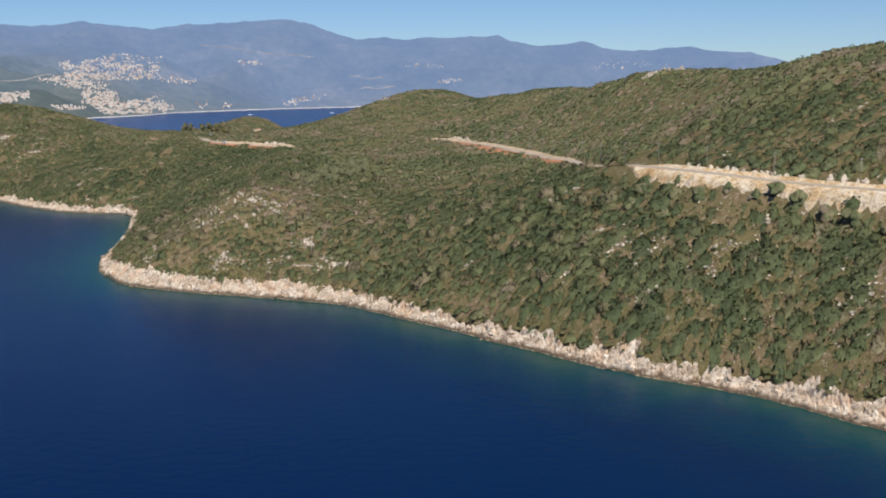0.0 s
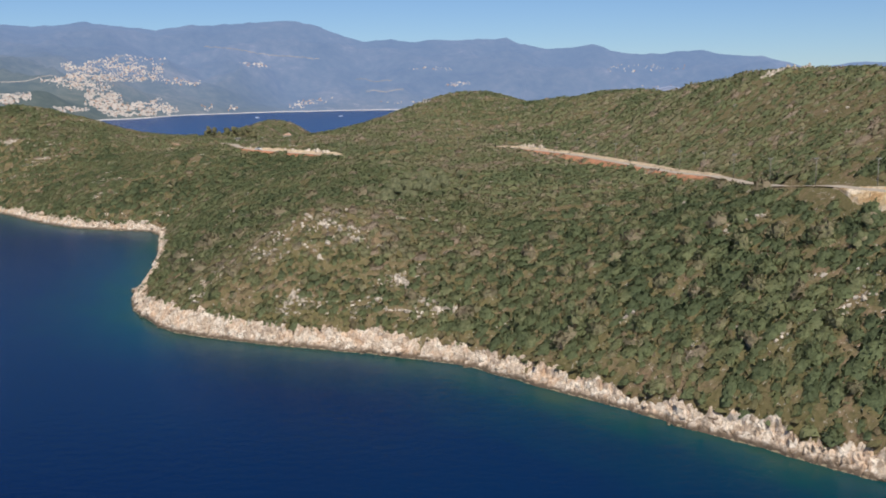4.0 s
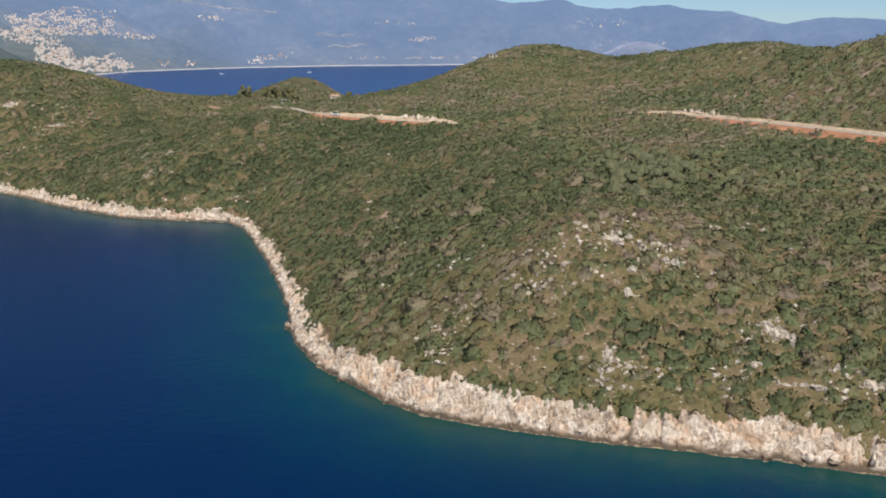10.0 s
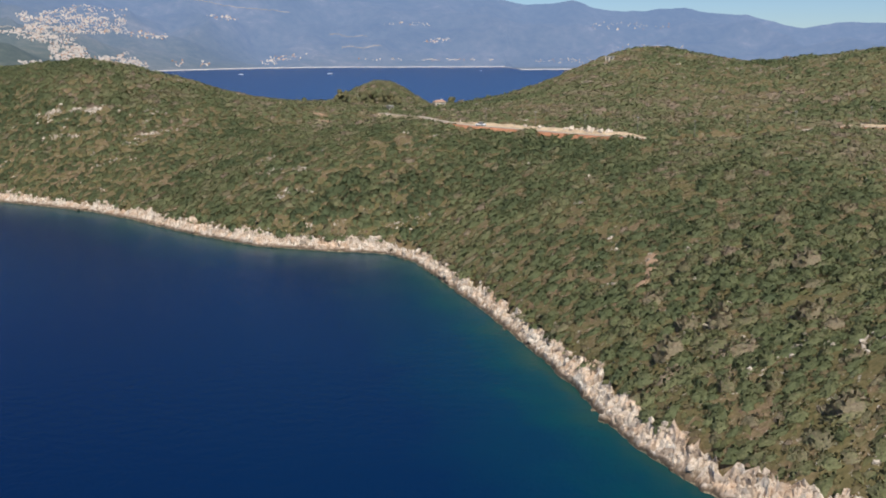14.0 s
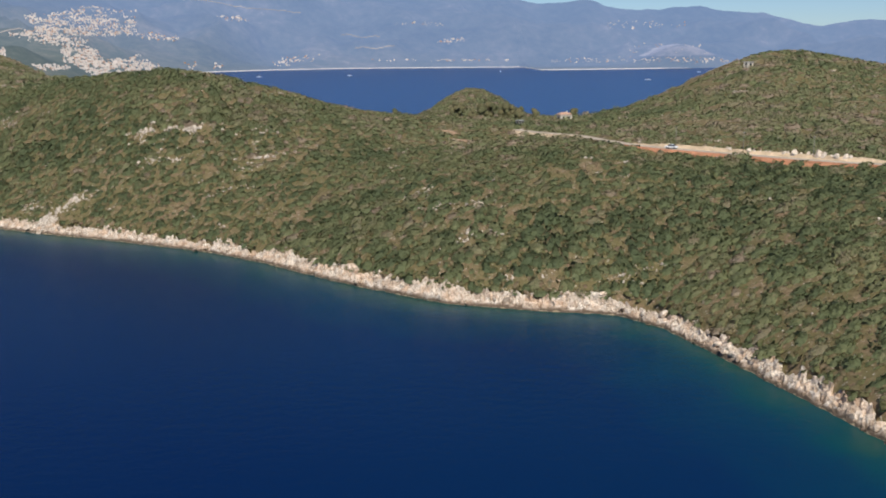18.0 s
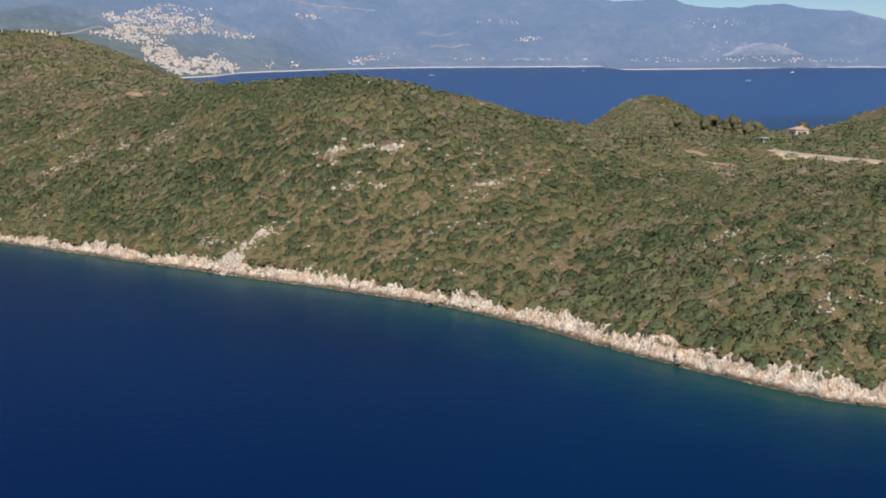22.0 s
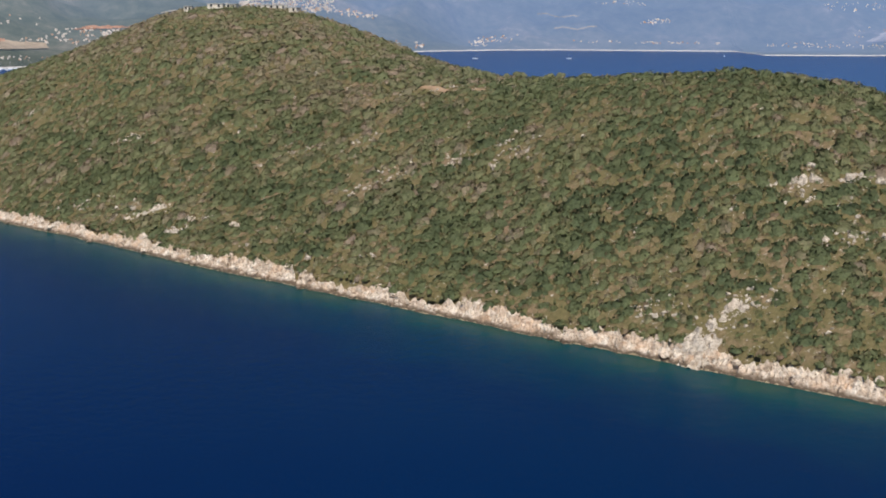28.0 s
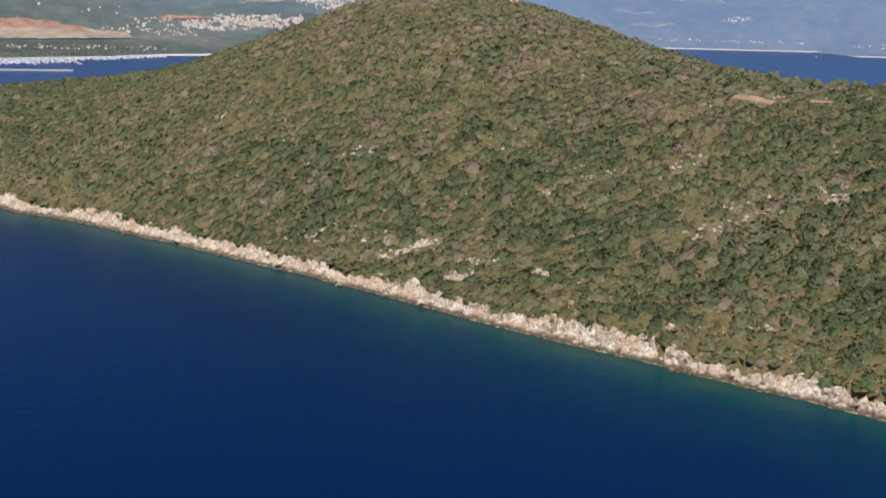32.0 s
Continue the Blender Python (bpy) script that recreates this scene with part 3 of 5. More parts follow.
beach = new("far_beach", raw_mesh("far_beach", strip.reshape(-1, 3), grid_faces(len(tb), 4), M_SAND))
tagged(beach, "thin pale beach along the far shore", "beach", kind="structure")

# ---- shrubs ----
def clump(n, seed, kite=False, flat=0.80):
    """Corner places of n upright leaf tufts over an uneven mound of radius one."""
    g = np.random.default_rng(seed)
    a, h = g.random(n) * 2 * np.pi, g.random(n) ** 0.9
    lobe = 0.80 + 0.24 * np.sin(a * 2 + g.random() * 6) + 0.16 * np.sin(a * 3 + g.random() * 6) + 0.11 * g.normal(size=n)
    c = np.sqrt(1 - (h * 0.97) ** 2) * lobe
    p = np.stack([np.cos(a) * c, np.sin(a) * c, h * flat * (0.85 + 0.3 * g.random(n))], 1)
    out = p / np.linalg.norm(p, axis=1)[:, None]
    u = np.cross(out, g.normal(size=(n, 3)))
    u /= np.linalg.norm(u, axis=1)[:, None]
    tip = 0.6 * out + np.array([0, 0, 0.55]) + 0.45 * g.normal(size=(n, 3))
    tip /= np.linalg.norm(tip, axis=1)[:, None]
    s = (0.125 if kite else 0.19) * (0.6 + 0.8 * g.random(n))[:, None]
    q = p - out * 0.05
    tri = np.stack([q - u * s, q + u * s, p + tip * s * 1.6], 1)
    away = (np.cross(tri[:, 1] - tri[:, 0], tri[:, 2] - tri[:, 0]) * (out + np.array([0, 0, 0.4]))).sum(1)
    tri[away < 0] = tri[away < 0][:, ::-1]
    return tri


def core(seed, fine, ball=False):
    """The shrub's cushion of foliage, lumpy and closed: rings of corners and their triangles."""
    g = np.random.default_rng(seed)
    k, v = (8 if fine else 6), []
    rings = ((-0.22, 0.94), (0.40, 0.66)) if fine else ((-0.22, 0.94), (0.42, 0.62))
    if ball:
        rings = ((-0.62, 0.50), (-0.28, 0.92), (0.16, 1.0), (0.56, 0.78), (0.82, 0.42))
    ph, ps = g.random() * 6, g.random() * 6
    for z, r in rings:
        for i in range(k):
            t = (i + 0.6 * g.random()) * 2 * np.pi / k
            q = r * (0.62 + 0.5 * g.random()) * (1 + 0.22 * np.sin(2 * t + ph) + 0.12 * np.sin(3 * t + ps))
            v.append((np.cos(t) * q, np.sin(t) * q, z * (0.7 + 0.6 * g.random())))
    v.append((0.2 * g.normal(), 0.2 * g.normal(), 0.95 if ball else 0.64))
    f = []
    for m in range(len(rings) - 1):
        for i in range(k):
            j = (i + 1) % k
            f += [(m * k + i, m * k + j, m * k + k + j), (m * k + i, m * k + k + j, m * k + k + i)]
    m = (len(rings) - 1) * k
    f += [(m + i, m + (i + 1) % k, m + k) for i in range(k)]
    return np.array(v), np.array(f)


def slope_at(x, y):
    """How the ground rises to the east and to the north."""
    e = 2.0
    ways = [land(x + a, y + b, np.maximum(shore_distance(x + a, y + b), 5)) for a, b in ((e, 0), (-e, 0), (0, e), (0, -e))]
    g = np.stack([ways[0] - ways[1], ways[2] - ways[3]], 1) / (2 * e)
    return g * np.minimum(1, 1.15 / (np.linalg.norm(g, axis=1)[:, None] + 1e-6))


def shrub_mass(name, pos, size, tall, tint, sprays, kite, mat, seed, slope=None, ball=False):
    """Many shrubs in one mesh, each a dome of loose sprays round a core."""
    g = np.random.default_rng(seed)
    kinds, verts, faces, tints, turned, base = 6, [], [], [], [], 0
    for kind in range(kinds):
        pick = np.arange(kind, len(pos), kinds)
        if not len(pick):
            continue
        c = clump(sprays, seed * 10 + kind, kite) if sprays else np.zeros((0, 3, 3))
        cv, cf = core(seed * 10 + kind, kite, ball)
        a = g.random(len(pick)) * 2 * np.pi
        ca, sa = np.cos(a)[:, None], np.sin(a)[:, None]
        k = c.shape[1]
        lean = 1 + 0.6 * (g.random((len(pick), 1)) - 0.5)
        for pts, tri in ((c.reshape(-1, 3), np.arange(sprays * k).reshape(-1, k)), (cv, cf)):
            if not len(pts):
                continue
            st = size[pick][:, None]
            x = (pts[None, :, 0] * ca - pts[None, :, 1] * sa) * st * lean + pos[pick, 0][:, None]
            y = (pts[None, :, 0] * sa + pts[None, :, 1] * ca) * st / lean + pos[pick, 1][:, None]
            z = pts[None, :, 2] * (size * tall)[pick][:, None] + pos[pick, 2][:, None]
            if slope is not None:
                z = z + (x - pos[pick, 0][:, None]) * slope[pick, 0][:, None] + (y - pos[pick, 1][:, None]) * slope[pick, 1][:, None]
            n = pts.shape[0]
            verts.append(np.stack([x, y, z], -1).reshape(-1, 3))
            faces.append((tri[None] + (np.arange(len(pick)) * n)[:, None, None]).reshape(-1, 3) + base)
            own = np.repeat(0.11 * g.normal(size=(len(pick), n // k)), k, axis=1) if pts is not cv and k else 0.05 * g.normal(size=(len(pick), n))
            tints.append(np.clip(tint[pick][:, None] + own, 0, 1).ravel())
            soft = np.stack([x - pos[pick, 0][:, None], y - pos[pick, 1][:, None], pts[None, :, 2] * st + 0.42 * st], -1).reshape(-1, 3)
            soft = soft / np.linalg.norm(soft, axis=1)[:, None] + np.array([0, 0, 0.35]) + 0.30 * g.normal(size=soft.shape)
            turned.append(soft / np.linalg.norm(soft, axis=1)[:, None])
            base += len(pick) * n
    me = raw_mesh(name, np.vstack(verts), np.vstack(faces), mat, floats=[("tint", np.concatenate(tints))])
    # foliage takes the light of its mound, as many small leaves do
    me.attributes.new("custom_normal", "FLOAT_VECTOR", "POINT").data.foreach_set("vector", np.vstack(turned).astype(np.float32).ravel())
    return me


def scatter(x0, x1, y0, y1, cell, seed):
    g = np.random.default_rng(seed)
    a, b = np.meshgrid(np.arange(x0, x1, cell), np.arange(y0, y1, cell), indexing="ij")
    return a.ravel() + g.random(a.size) * cell, b.ravel() + g.random(a.size) * cell


HEAD = (-72, 378)                      # the bare, stony headland
OUTCROPS = [(-80, 386, 7, 12), (-70, 381, 7, 13), (-62, 377, 6, 10), (-88, 378, 5, 8), (-102, 402, 4, 6), (-101, 378, 5, 7), (-110, 412, 3, 5), (-46, 358, 4, 6),
            (-76, 356, 5, 7), (-57, 349, 5, 7), (-40, 343, 5, 7), (-107, 373, 4, 5), (-118, 435, 4, 4), (56, 269, 6, 9), (48, 277, 5, 6), (72, 254, 6, 9),
            (50, 256, 3, 4), (94, 223, 4, 5), (108, 506, 10, 12), (-336, 751, 9, 13), (-318, 748, 8, 11), (-333, 734, 5, 6), (-290, 742, 7, 7), (-280, 722, 8, 9),
            (-228, 655, 5, 7), (-221, 638, 5, 7), (-211, 630, 5, 8), (-214, 610, 5, 7), (-174, 582, 4, 5), (-412, 805, 8, 12), (-430, 809, 6, 8), (-449, 811, 5, 6),
            (-484, 838, 7, 7), (-461, 833, 5, 5), (-553, 873, 6, 6), (-536, 829, 6, 9), (-511, 814, 5, 7), (-562, 840, 5, 8), (-356, 720, 5, 16), (-190, 955, 9, 12),
            (-182, 985, 9, 12), (-176, 998, 6, 8), (-72, 796, 6, 7), (-52, 845, 6, 6), (-375, 726, 4, 5), (-440, 868, 9, 8)]


LEDGES = [([(-370, 708), (-364, 715), (-357, 721)], 2.9), ([(-347, 755), (-330, 752), (-313, 749)], 1.5), ([(-416, 798), (-411, 801), (-404, 800)], 1.5), ([(-426, 806), (-420, 808)], 1.0),
          ([(-538, 824), (-523, 826)], 1.9), ([(-518, 809), (-511, 807)], 1.4), ([(-497, 804), (-492, 801)], 1.1), ([(97, 509), (108, 506), (119, 502)], 3.0), ([(-450, 807), (-444, 808)], 1.4), ([(-494, 838), (-488, 839)], 1.0), ([(-224, 652), (-226, 646)], 0.9), ([(-217, 617), (-213, 611)], 0.9),
          ([(-206, 592), (-203, 590)], 1.0), ([(-196, 588), (-192, 586)], 0.9), ([(-75, 386), (-70, 383)], 0.9), ([(-64, 379), (-59, 375)], 0.9), ([(-73, 373), (-70, 369)], 0.9), ([(-78, 359), (-79, 352)], 1.2), ([(-52, 346), (-42, 343), (-32, 338)], 1.2),
          ([(-48, 358), (-45, 352)], 1.1), ([(-324, 732), (-317, 728)], 1.6), ([(-290, 724), (-280, 719)], 1.4), ([(-470, 779), (-466, 776)], 1.5), ([(-555, 875), (-550, 873)], 1.8)]


EARTHS = [([(-213, 757), (-209, 753), (-207, 748)], 2.2), ([(-208, 739), (-204, 735), (-201, 732)], 2.4), ([(-117, 482), (-119, 473), (-124, 465)], 1.5), ([(-446, 872), (-439, 868), (-433, 860)], 1.8), ([(-425, 859), (-419, 855)], 1.4)]


def off_outcrops(x, y, keep_out):
    out = np.ones(x.shape)
    for line, wide in LEDGES + EARTHS:
        for px, py in resample(line, 1.5, 1):
            out = np.minimum(out, -0.66 + 1.66 * smooth(0.7, 1.5, np.hypot(x - px, y - py) / wide))
    for ox, oy, rad, _ in OUTCROPS:
        out = np.minimum(out, smooth(0.35, 1.1, np.hypot((x - ox) / 1.5, y - oy) / (rad * keep_out)))
    return out


def shrub_ground(cell, seed, inner):
    """Places for shrubs: the strip near the south coast (inner) or the slopes behind it."""
    x, y = scatter(-800, 330, 185, 1100, cell, seed)
    g = np.random.default_rng(seed + 50)
    d = shore_distance(x, y)
    strip = (d < 95) & (x < 140) & (x > -620) & (y < 900)
    ok = (d > 2) & (strip if inner else ~strip) & ~((x > 190) & (g.random(x.size) < 0.6)) & ~((y > 930) & (x > -100))
    x, y, d = x[ok], y[ok], d[ok]
    ok = d > rock_width(x, y) + 0.9
    x, y, d = x[ok], y[ok], d[ok]
    q, rz = road_near(x, y)
    back = land(x, y + 14) - land(x, y)
    near_rock = off_outcrops(x, y, 0.6)
    gaps = fbm(x / 24 + 7, y / 24, 4) - 0.14 * np.exp(-(((x - HEAD[0]) / 46) ** 2) - ((y - HEAD[1]) / 36) ** 2) - 0.12 * smooth(-540, -600, x)
    chance = np.clip(1.25 - 1.2 * np.clip((gaps - 0.52) * 4.0, 0, 1), 0.45, 1) * (0.92 if inner else 1.0) * np.where(near_rock < 0.1, 0.12, 0.60 + 0.40 * near_rock) * (1 + 0.35 * np.exp(-(((x - HEAD[0]) / 50) ** 2) - ((y - HEAD[1]) / 40) ** 2))
    tipped = (x > 58) & (y < 330) & (q < 5.0 + 3.0 * fbm(x / 9, y / 9, 2)) & (land(x, y, d) < rz + 1.0)
    ok = (q > np.where((x > 50) & (y < 330), 5.5, 4.2 + 2.2 * vnoise(x / 6, y / 6))) & ~(tipped & (g.random(x.size) < 0.5)) & (g.random(x.size) < chance) & ~((back < -1.4) & (g.random(x.size) < 0.9) & (y > 560) & (x < -30))
    x, y, d = x[ok], y[ok], d[ok]
    bare = np.exp(-(((x - HEAD[0]) / 46) ** 2) - ((y - HEAD[1]) / 36) ** 2)
    size = (1.15 + 1.75 * g.random(x.size) ** 1.4) * (1 + 0.8 * (fbm(x / 40, y / 40 + 60, 3) - 0.5)) * (1 - 0.12 * bare) * np.clip(0.88 + d / 120, 0.88, 1.1)
    tall = (0.42 + 0.32 * g.random(x.size)) * (1 - 0.30 * bare)
    # Haze put into the tint: paler inland and west, darker by shore and east.
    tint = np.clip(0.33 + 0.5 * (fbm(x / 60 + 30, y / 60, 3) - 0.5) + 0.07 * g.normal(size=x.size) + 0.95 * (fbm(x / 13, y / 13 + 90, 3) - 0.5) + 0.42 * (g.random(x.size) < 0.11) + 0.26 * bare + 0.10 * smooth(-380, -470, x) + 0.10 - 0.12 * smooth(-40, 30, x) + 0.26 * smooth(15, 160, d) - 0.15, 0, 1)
    return np.stack([x, y, ground_height(x, y, d) - 0.12 - 0.7 * (1 - smooth(1, 5, d - rock_width(x, y)))], 1), size, tall, tint, d


def shrub_thing(tall, tint, seed):
    """One shrub that stands for itself: stems and a crown of sprays."""
    me = shrub_mass("crown", np.zeros((1, 3)), np.ones(1), np.full(1, tall), np.array([tint]), 150, True, M_LEAF, seed)
    root = new("shrub")
    part("crown", me, None, root)
    bm = bmesh.new()
    g = random.Random(seed)
    for k in range(4):
        a = k * 1.6 + g.random()
        bm_tube(bm, (0.05 * math.cos(a), 0.05 * math.sin(a), -0.15), (0.4 * math.cos(a), 0.4 * math.sin(a), 0.45 * tall), 0.05, 0.02, 5)
    part("stems", bm, M_BARK, root)
    return tagged(root, "rounded olive-green evergreen shrub on the stony slope", "shrub", "shrubs of the near slope")


for inner, cell, sprays, kite, seed, name in ((True, 2.75, 96, True, 11, "shrubs"), (False, 3.3, 28, False, 12, "distant_shrubs")):
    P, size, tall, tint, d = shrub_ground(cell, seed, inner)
    single = np.zeros(len(P), bool)
    if inner:
        stretch = np.where((P[:, 0] > -175) & (P[:, 0] < 70) & (P[:, 1] < 480) & (d > 10) & (size > 1.25))[0]
        single[stretch[:: max(1, len(stretch) // 240)][:240]] = True
        protos = [shrub_thing(0.8 + 0.09 * k, 0.2 + 0.12 * k, 400 + k) for k in range(6)]
        for n, k in enumerate(np.where(single)[0]):
            gx_, gy_ = slope_at(P[k:k + 1, 0], P[k:k + 1, 1])[0]
            up = Vector((-gx_, -gy_, 1)).to_track_quat("Z", "Y").to_matrix().to_4x4()
            m = Matrix.Translation(P[k]) @ up @ pose(0, 0, 0, 0, 0, n * 77 % 360)
            if n < 6:
                protos[n].matrix_basis = m
                protos[n].scale = (size[k],) * 3
            else:
                ob = copy_thing(protos[n % 6], m)
                ob.scale = (size[k],) * 3
    pick = ~single
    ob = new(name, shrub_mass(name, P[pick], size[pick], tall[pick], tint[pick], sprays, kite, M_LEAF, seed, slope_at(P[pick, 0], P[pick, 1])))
    tagged(ob, "dense low olive-green evergreen scrub covering the hillside", "shrubs", kind="stuff")

# heath and thorn cushions between the shrubs
hx, hy = scatter(-760, 150, 190, 960, 2.1, 31)
hd = shore_distance(hx, hy)
hq, _ = road_near(hx, hy)
ok = ((hx < 50) | (hy > 330) | (hq > 6.5)) & (off_outcrops(hx, hy, 0.2) > 0.1) & (hd > rock_width(hx, hy) + 0.2) & (hd < 160) & (hq > 5) & (RNG.random(hx.size) < 0.8)
hx, hy, hd = hx[ok], hy[ok], hd[ok]
hs = 0.55 + 0.90 * RNG.random(hx.size) ** 1.5
heath = new("low_heath", shrub_mass("low_heath", np.stack([hx, hy, ground_height(hx, hy, hd) - 0.1], 1), hs, 0.45 + 0.3 * RNG.random(hx.size), np.clip(0.30 + 0.9 * (fbm(hx / 11, hy / 11 + 40, 3) - 0.4) + 0.18 * RNG.normal(size=hx.size), 0, 1), 9, False, M_HEATH, 14, slope_at(hx, hy)))
tagged(heath, "low dry heath cushions between the shrubs", "heath", kind="stuff")

# ---- rocks ----
def rock_bm(seed, squash=0.75, cuts=9):
    """An angular limestone block, cut by flat faces."""
    g = random.Random(seed)
    bm = bmesh.new()
    bmesh.ops.create_icosphere(bm, subdivisions=2, radius=1.0)
    planes = []
    for _ in range(cuts):
        v = Vector((g.gauss(0, 1), g.gauss(0, 1), g.gauss(0, 0.8))).normalized()
        planes.append((v, 0.55 + 0.3 * g.random()))
    for v in bm.verts:
        for n, k in planes:
            over = v.co.dot(n) - k
            if over > 0:
                v.co -= n * over
        v.co += Vector((g.gauss(0, 0.13), g.gauss(0, 0.13), g.gauss(0, 0.15)))
        v.co.z *= squash
    return bm


BLOCKS = [bm_mesh("boulder", rock_bm(900 + k, 0.6 + 0.08 * k), M_ROCK) for k in range(6)]
SHORE_BLOCKS = [bm_mesh("boulder", rock_bm(930 + k, 0.7 + 0.07 * k), M_SHORE) for k in range(6)]


def place_part(name, mesh, parent, x, y, z, size, turn, tip=(0, 0)):
    ob = new(name, mesh)
    ob.parent = parent
    ob.matrix_basis = pose(x, y, z, tip[0], tip[1], turn) @ Matrix.Diagonal((*size, 1))
    return ob


def at_ground(x, y):
    return float(ground_height(np.array([float(x)]), np.array([float(y)]))[0])


def rock_outcrop(x, y, rad, count, seed):
    g = random.Random(seed)
    root = new("rock_outcrop")
    z0 = at_ground(x, y)
    root.location = (x, y, z0)
    for k in range(int(count * 0.9)):
        if k % 4 == 0:
            hx, hy = g.gauss(0, 0.5) * rad * 1.3, g.gauss(0, 0.45) * rad * 0.7
        dx, dy = hx + g.gauss(0, 1.1), hy + g.gauss(0, 0.6)
        s = 0.25 + 0.50 * g.random() ** 2.5
        z = at_ground(x + dx, y + dy) - z0
        place_part("boulder", BLOCKS[g.randrange(6)], root, dx, dy, z + 0.25 * s, (s * (0.9 + 1.1 * g.random()), s * (0.5 + 0.4 * g.random()), s * (0.8 + 0.9 * g.random())), g.gauss(-30, 30), (g.gauss(0, 18), g.gauss(0, 18)))
    return tagged(root, "pale grey limestone boulders breaking through the scrub", "rocks", "outcrops on the hillside")


for k, (ox, oy, rad, count) in enumerate(OUTCROPS):
    rock_outcrop(ox, oy, rad, count, 40 + k)



def rock_ledge(line, wide, seed):
    """Bare broken limestone lying along the slope."""
    p = resample(line, 0.45, 2)
    p = p + 3.0 * np.stack([fbm(p[:, 0] / 6 + 3, p[:, 1] / 6, 2) - 0.5, fbm(p[:, 0] / 6, p[:, 1] / 6 + 8, 2) - 0.5], 1)
    t = np.gradient(p, axis=0)
    t /= np.hypot(*t.T)[:, None]
    nn = np.stack([t[:, 1], -t[:, 0]], 1)
    n = len(p)
    o = np.arange(-1.5, 1.51, 0.22)
    taper = 0.35 + 0.65 * np.sin(np.linspace(0.12, 3.02, n)) ** 0.6
    x = p[:, None, 0] + nn[:, None, 0] * o * wide * taper[:, None]
    y = p[:, None, 1] + nn[:, None, 1] * o * wide * taper[:, None]
    hi, gap = blocks(x, y, 1.9, seed)
    lo, gap2 = blocks(x, y, 0.8, seed + 1)
    ragged = np.abs(o)[None, :] - (0.5 if wide > 2.5 and line[0][0] < 0 else 0.0) + (1.6 if wide > 2.5 else 3.2) * (fbm(x / 2.2, y / 2.2, 3) - 0.5) + 2.0 * (fbm(x / 4.0 + 7, y / 4.0, 2) - 0.48)
    z = ground_height(x, y) + 0.45 + (2.2 if wide > 2.8 and line[0][0] > 0 else 1.0) * (1.1 * (hi - 0.4) + 0.5 * (lo - 0.5)) - 1.0 * np.clip(1 - gap / 0.4, 0, 1) - 0.4 * np.clip(1 - gap2 / 0.25, 0, 1) - 2.2 * smooth(0.55, 1.0, ragged)
    ob = new("rock_ledge", raw_mesh("rock_ledge", np.stack([x.ravel(), y.ravel(), z.ravel()], 1), grid_faces(n, len(o)), M_ROCK, flat=True))
    return tagged(ob, "pale broken limestone ledge lying bare among the scrub", "rock", "ledges on the hillside")


def bare_earth(line, wide):
    """A trodden or washed-out strip of soil."""
    p = resample(line, 0.6, 2)
    t = np.gradient(p, axis=0)
    t /= np.hypot(*t.T)[:, None]
    o = np.linspace(-1, 1, 7)
    w = wide * (0.5 + 1.0 * fbm(p[:, 0] / 3, p[:, 1] / 3, 2))[:, None]
    x, y = p[:, None, 0] + t[:, None, 1] * o * w, p[:, None, 1] - t[:, None, 0] * o * w
    z = ground_height(x, y) + 0.22 - 0.7 * np.abs(o)[None, :] ** 4 + 0.3 * (fbm(x / 0.9, y / 0.9, 2) - 0.5)
    ob = new("bare_earth", raw_mesh("bare_earth", np.stack([x.ravel(), y.ravel(), z.ravel()], 1), grid_faces(len(p), 7), M_EARTH))
    return tagged(ob, "bare orange-brown earth showing between the shrubs", "bare earth", kind="structure")


for line, wide in EARTHS:
    bare_earth(line, wide)
for k, (line, wide) in enumerate(LEDGES):
    rock_ledge(line, wide, 300 + 2 * k)

# loose stones too many to count
g = np.random.default_rng(21)
ico = bmesh.new()
bmesh.ops.create_icosphere(ico, subdivisions=1, radius=1.0)
iv = np.array([v.co[:] for v in ico.verts])
itri = np.array([[v.index for v in f.verts] for f in ico.faces])
ico.free()
knots = np.array([(ox + g.normal() * rad * 0.9, oy + g.normal() * rad * 0.5) for ox, oy, rad, _ in OUTCROPS for _k in range(9)] + [(g.uniform(-660, 130), g.uniform(215, 930)) for _k in range(1100)])
knots = np.repeat(knots, 6, axis=0)
sx, sy = knots[:, 0] + g.normal(size=len(knots)) * 1.5, knots[:, 1] + g.normal(size=len(knots)) * 0.9
sd = shore_distance(sx, sy)
rq, _ = road_near(sx, sy)
ok = (sd > 8) & (rq > 5)
sx, sy, sd = sx[ok], sy[ok], sd[ok]
sz = ground_height(sx, sy, sd)
ss = 0.14 + 0.42 * g.random(sx.size) ** 2.5
jit = 1 + 0.42 * g.normal(size=(sx.size, len(iv), 3))
sv = iv[None] * jit * ss[:, None, None] * np.array([1.2, 0.8, 1.05]) + np.stack([sx, sy, sz + 0.1], 1)[:, None]
stones = new("loose_stones", raw_mesh("loose_stones", sv.reshape(-1, 3), (itri[None] + (np.arange(sx.size) * len(iv))[:, None, None]).reshape(-1, 3), M_ROCK, flat=True))
tagged(stones, "small pale stones strewn over the slopes", "stones", kind="stuff")

# blocks fallen along the waterline belong to the shore
gr = random.Random(77)
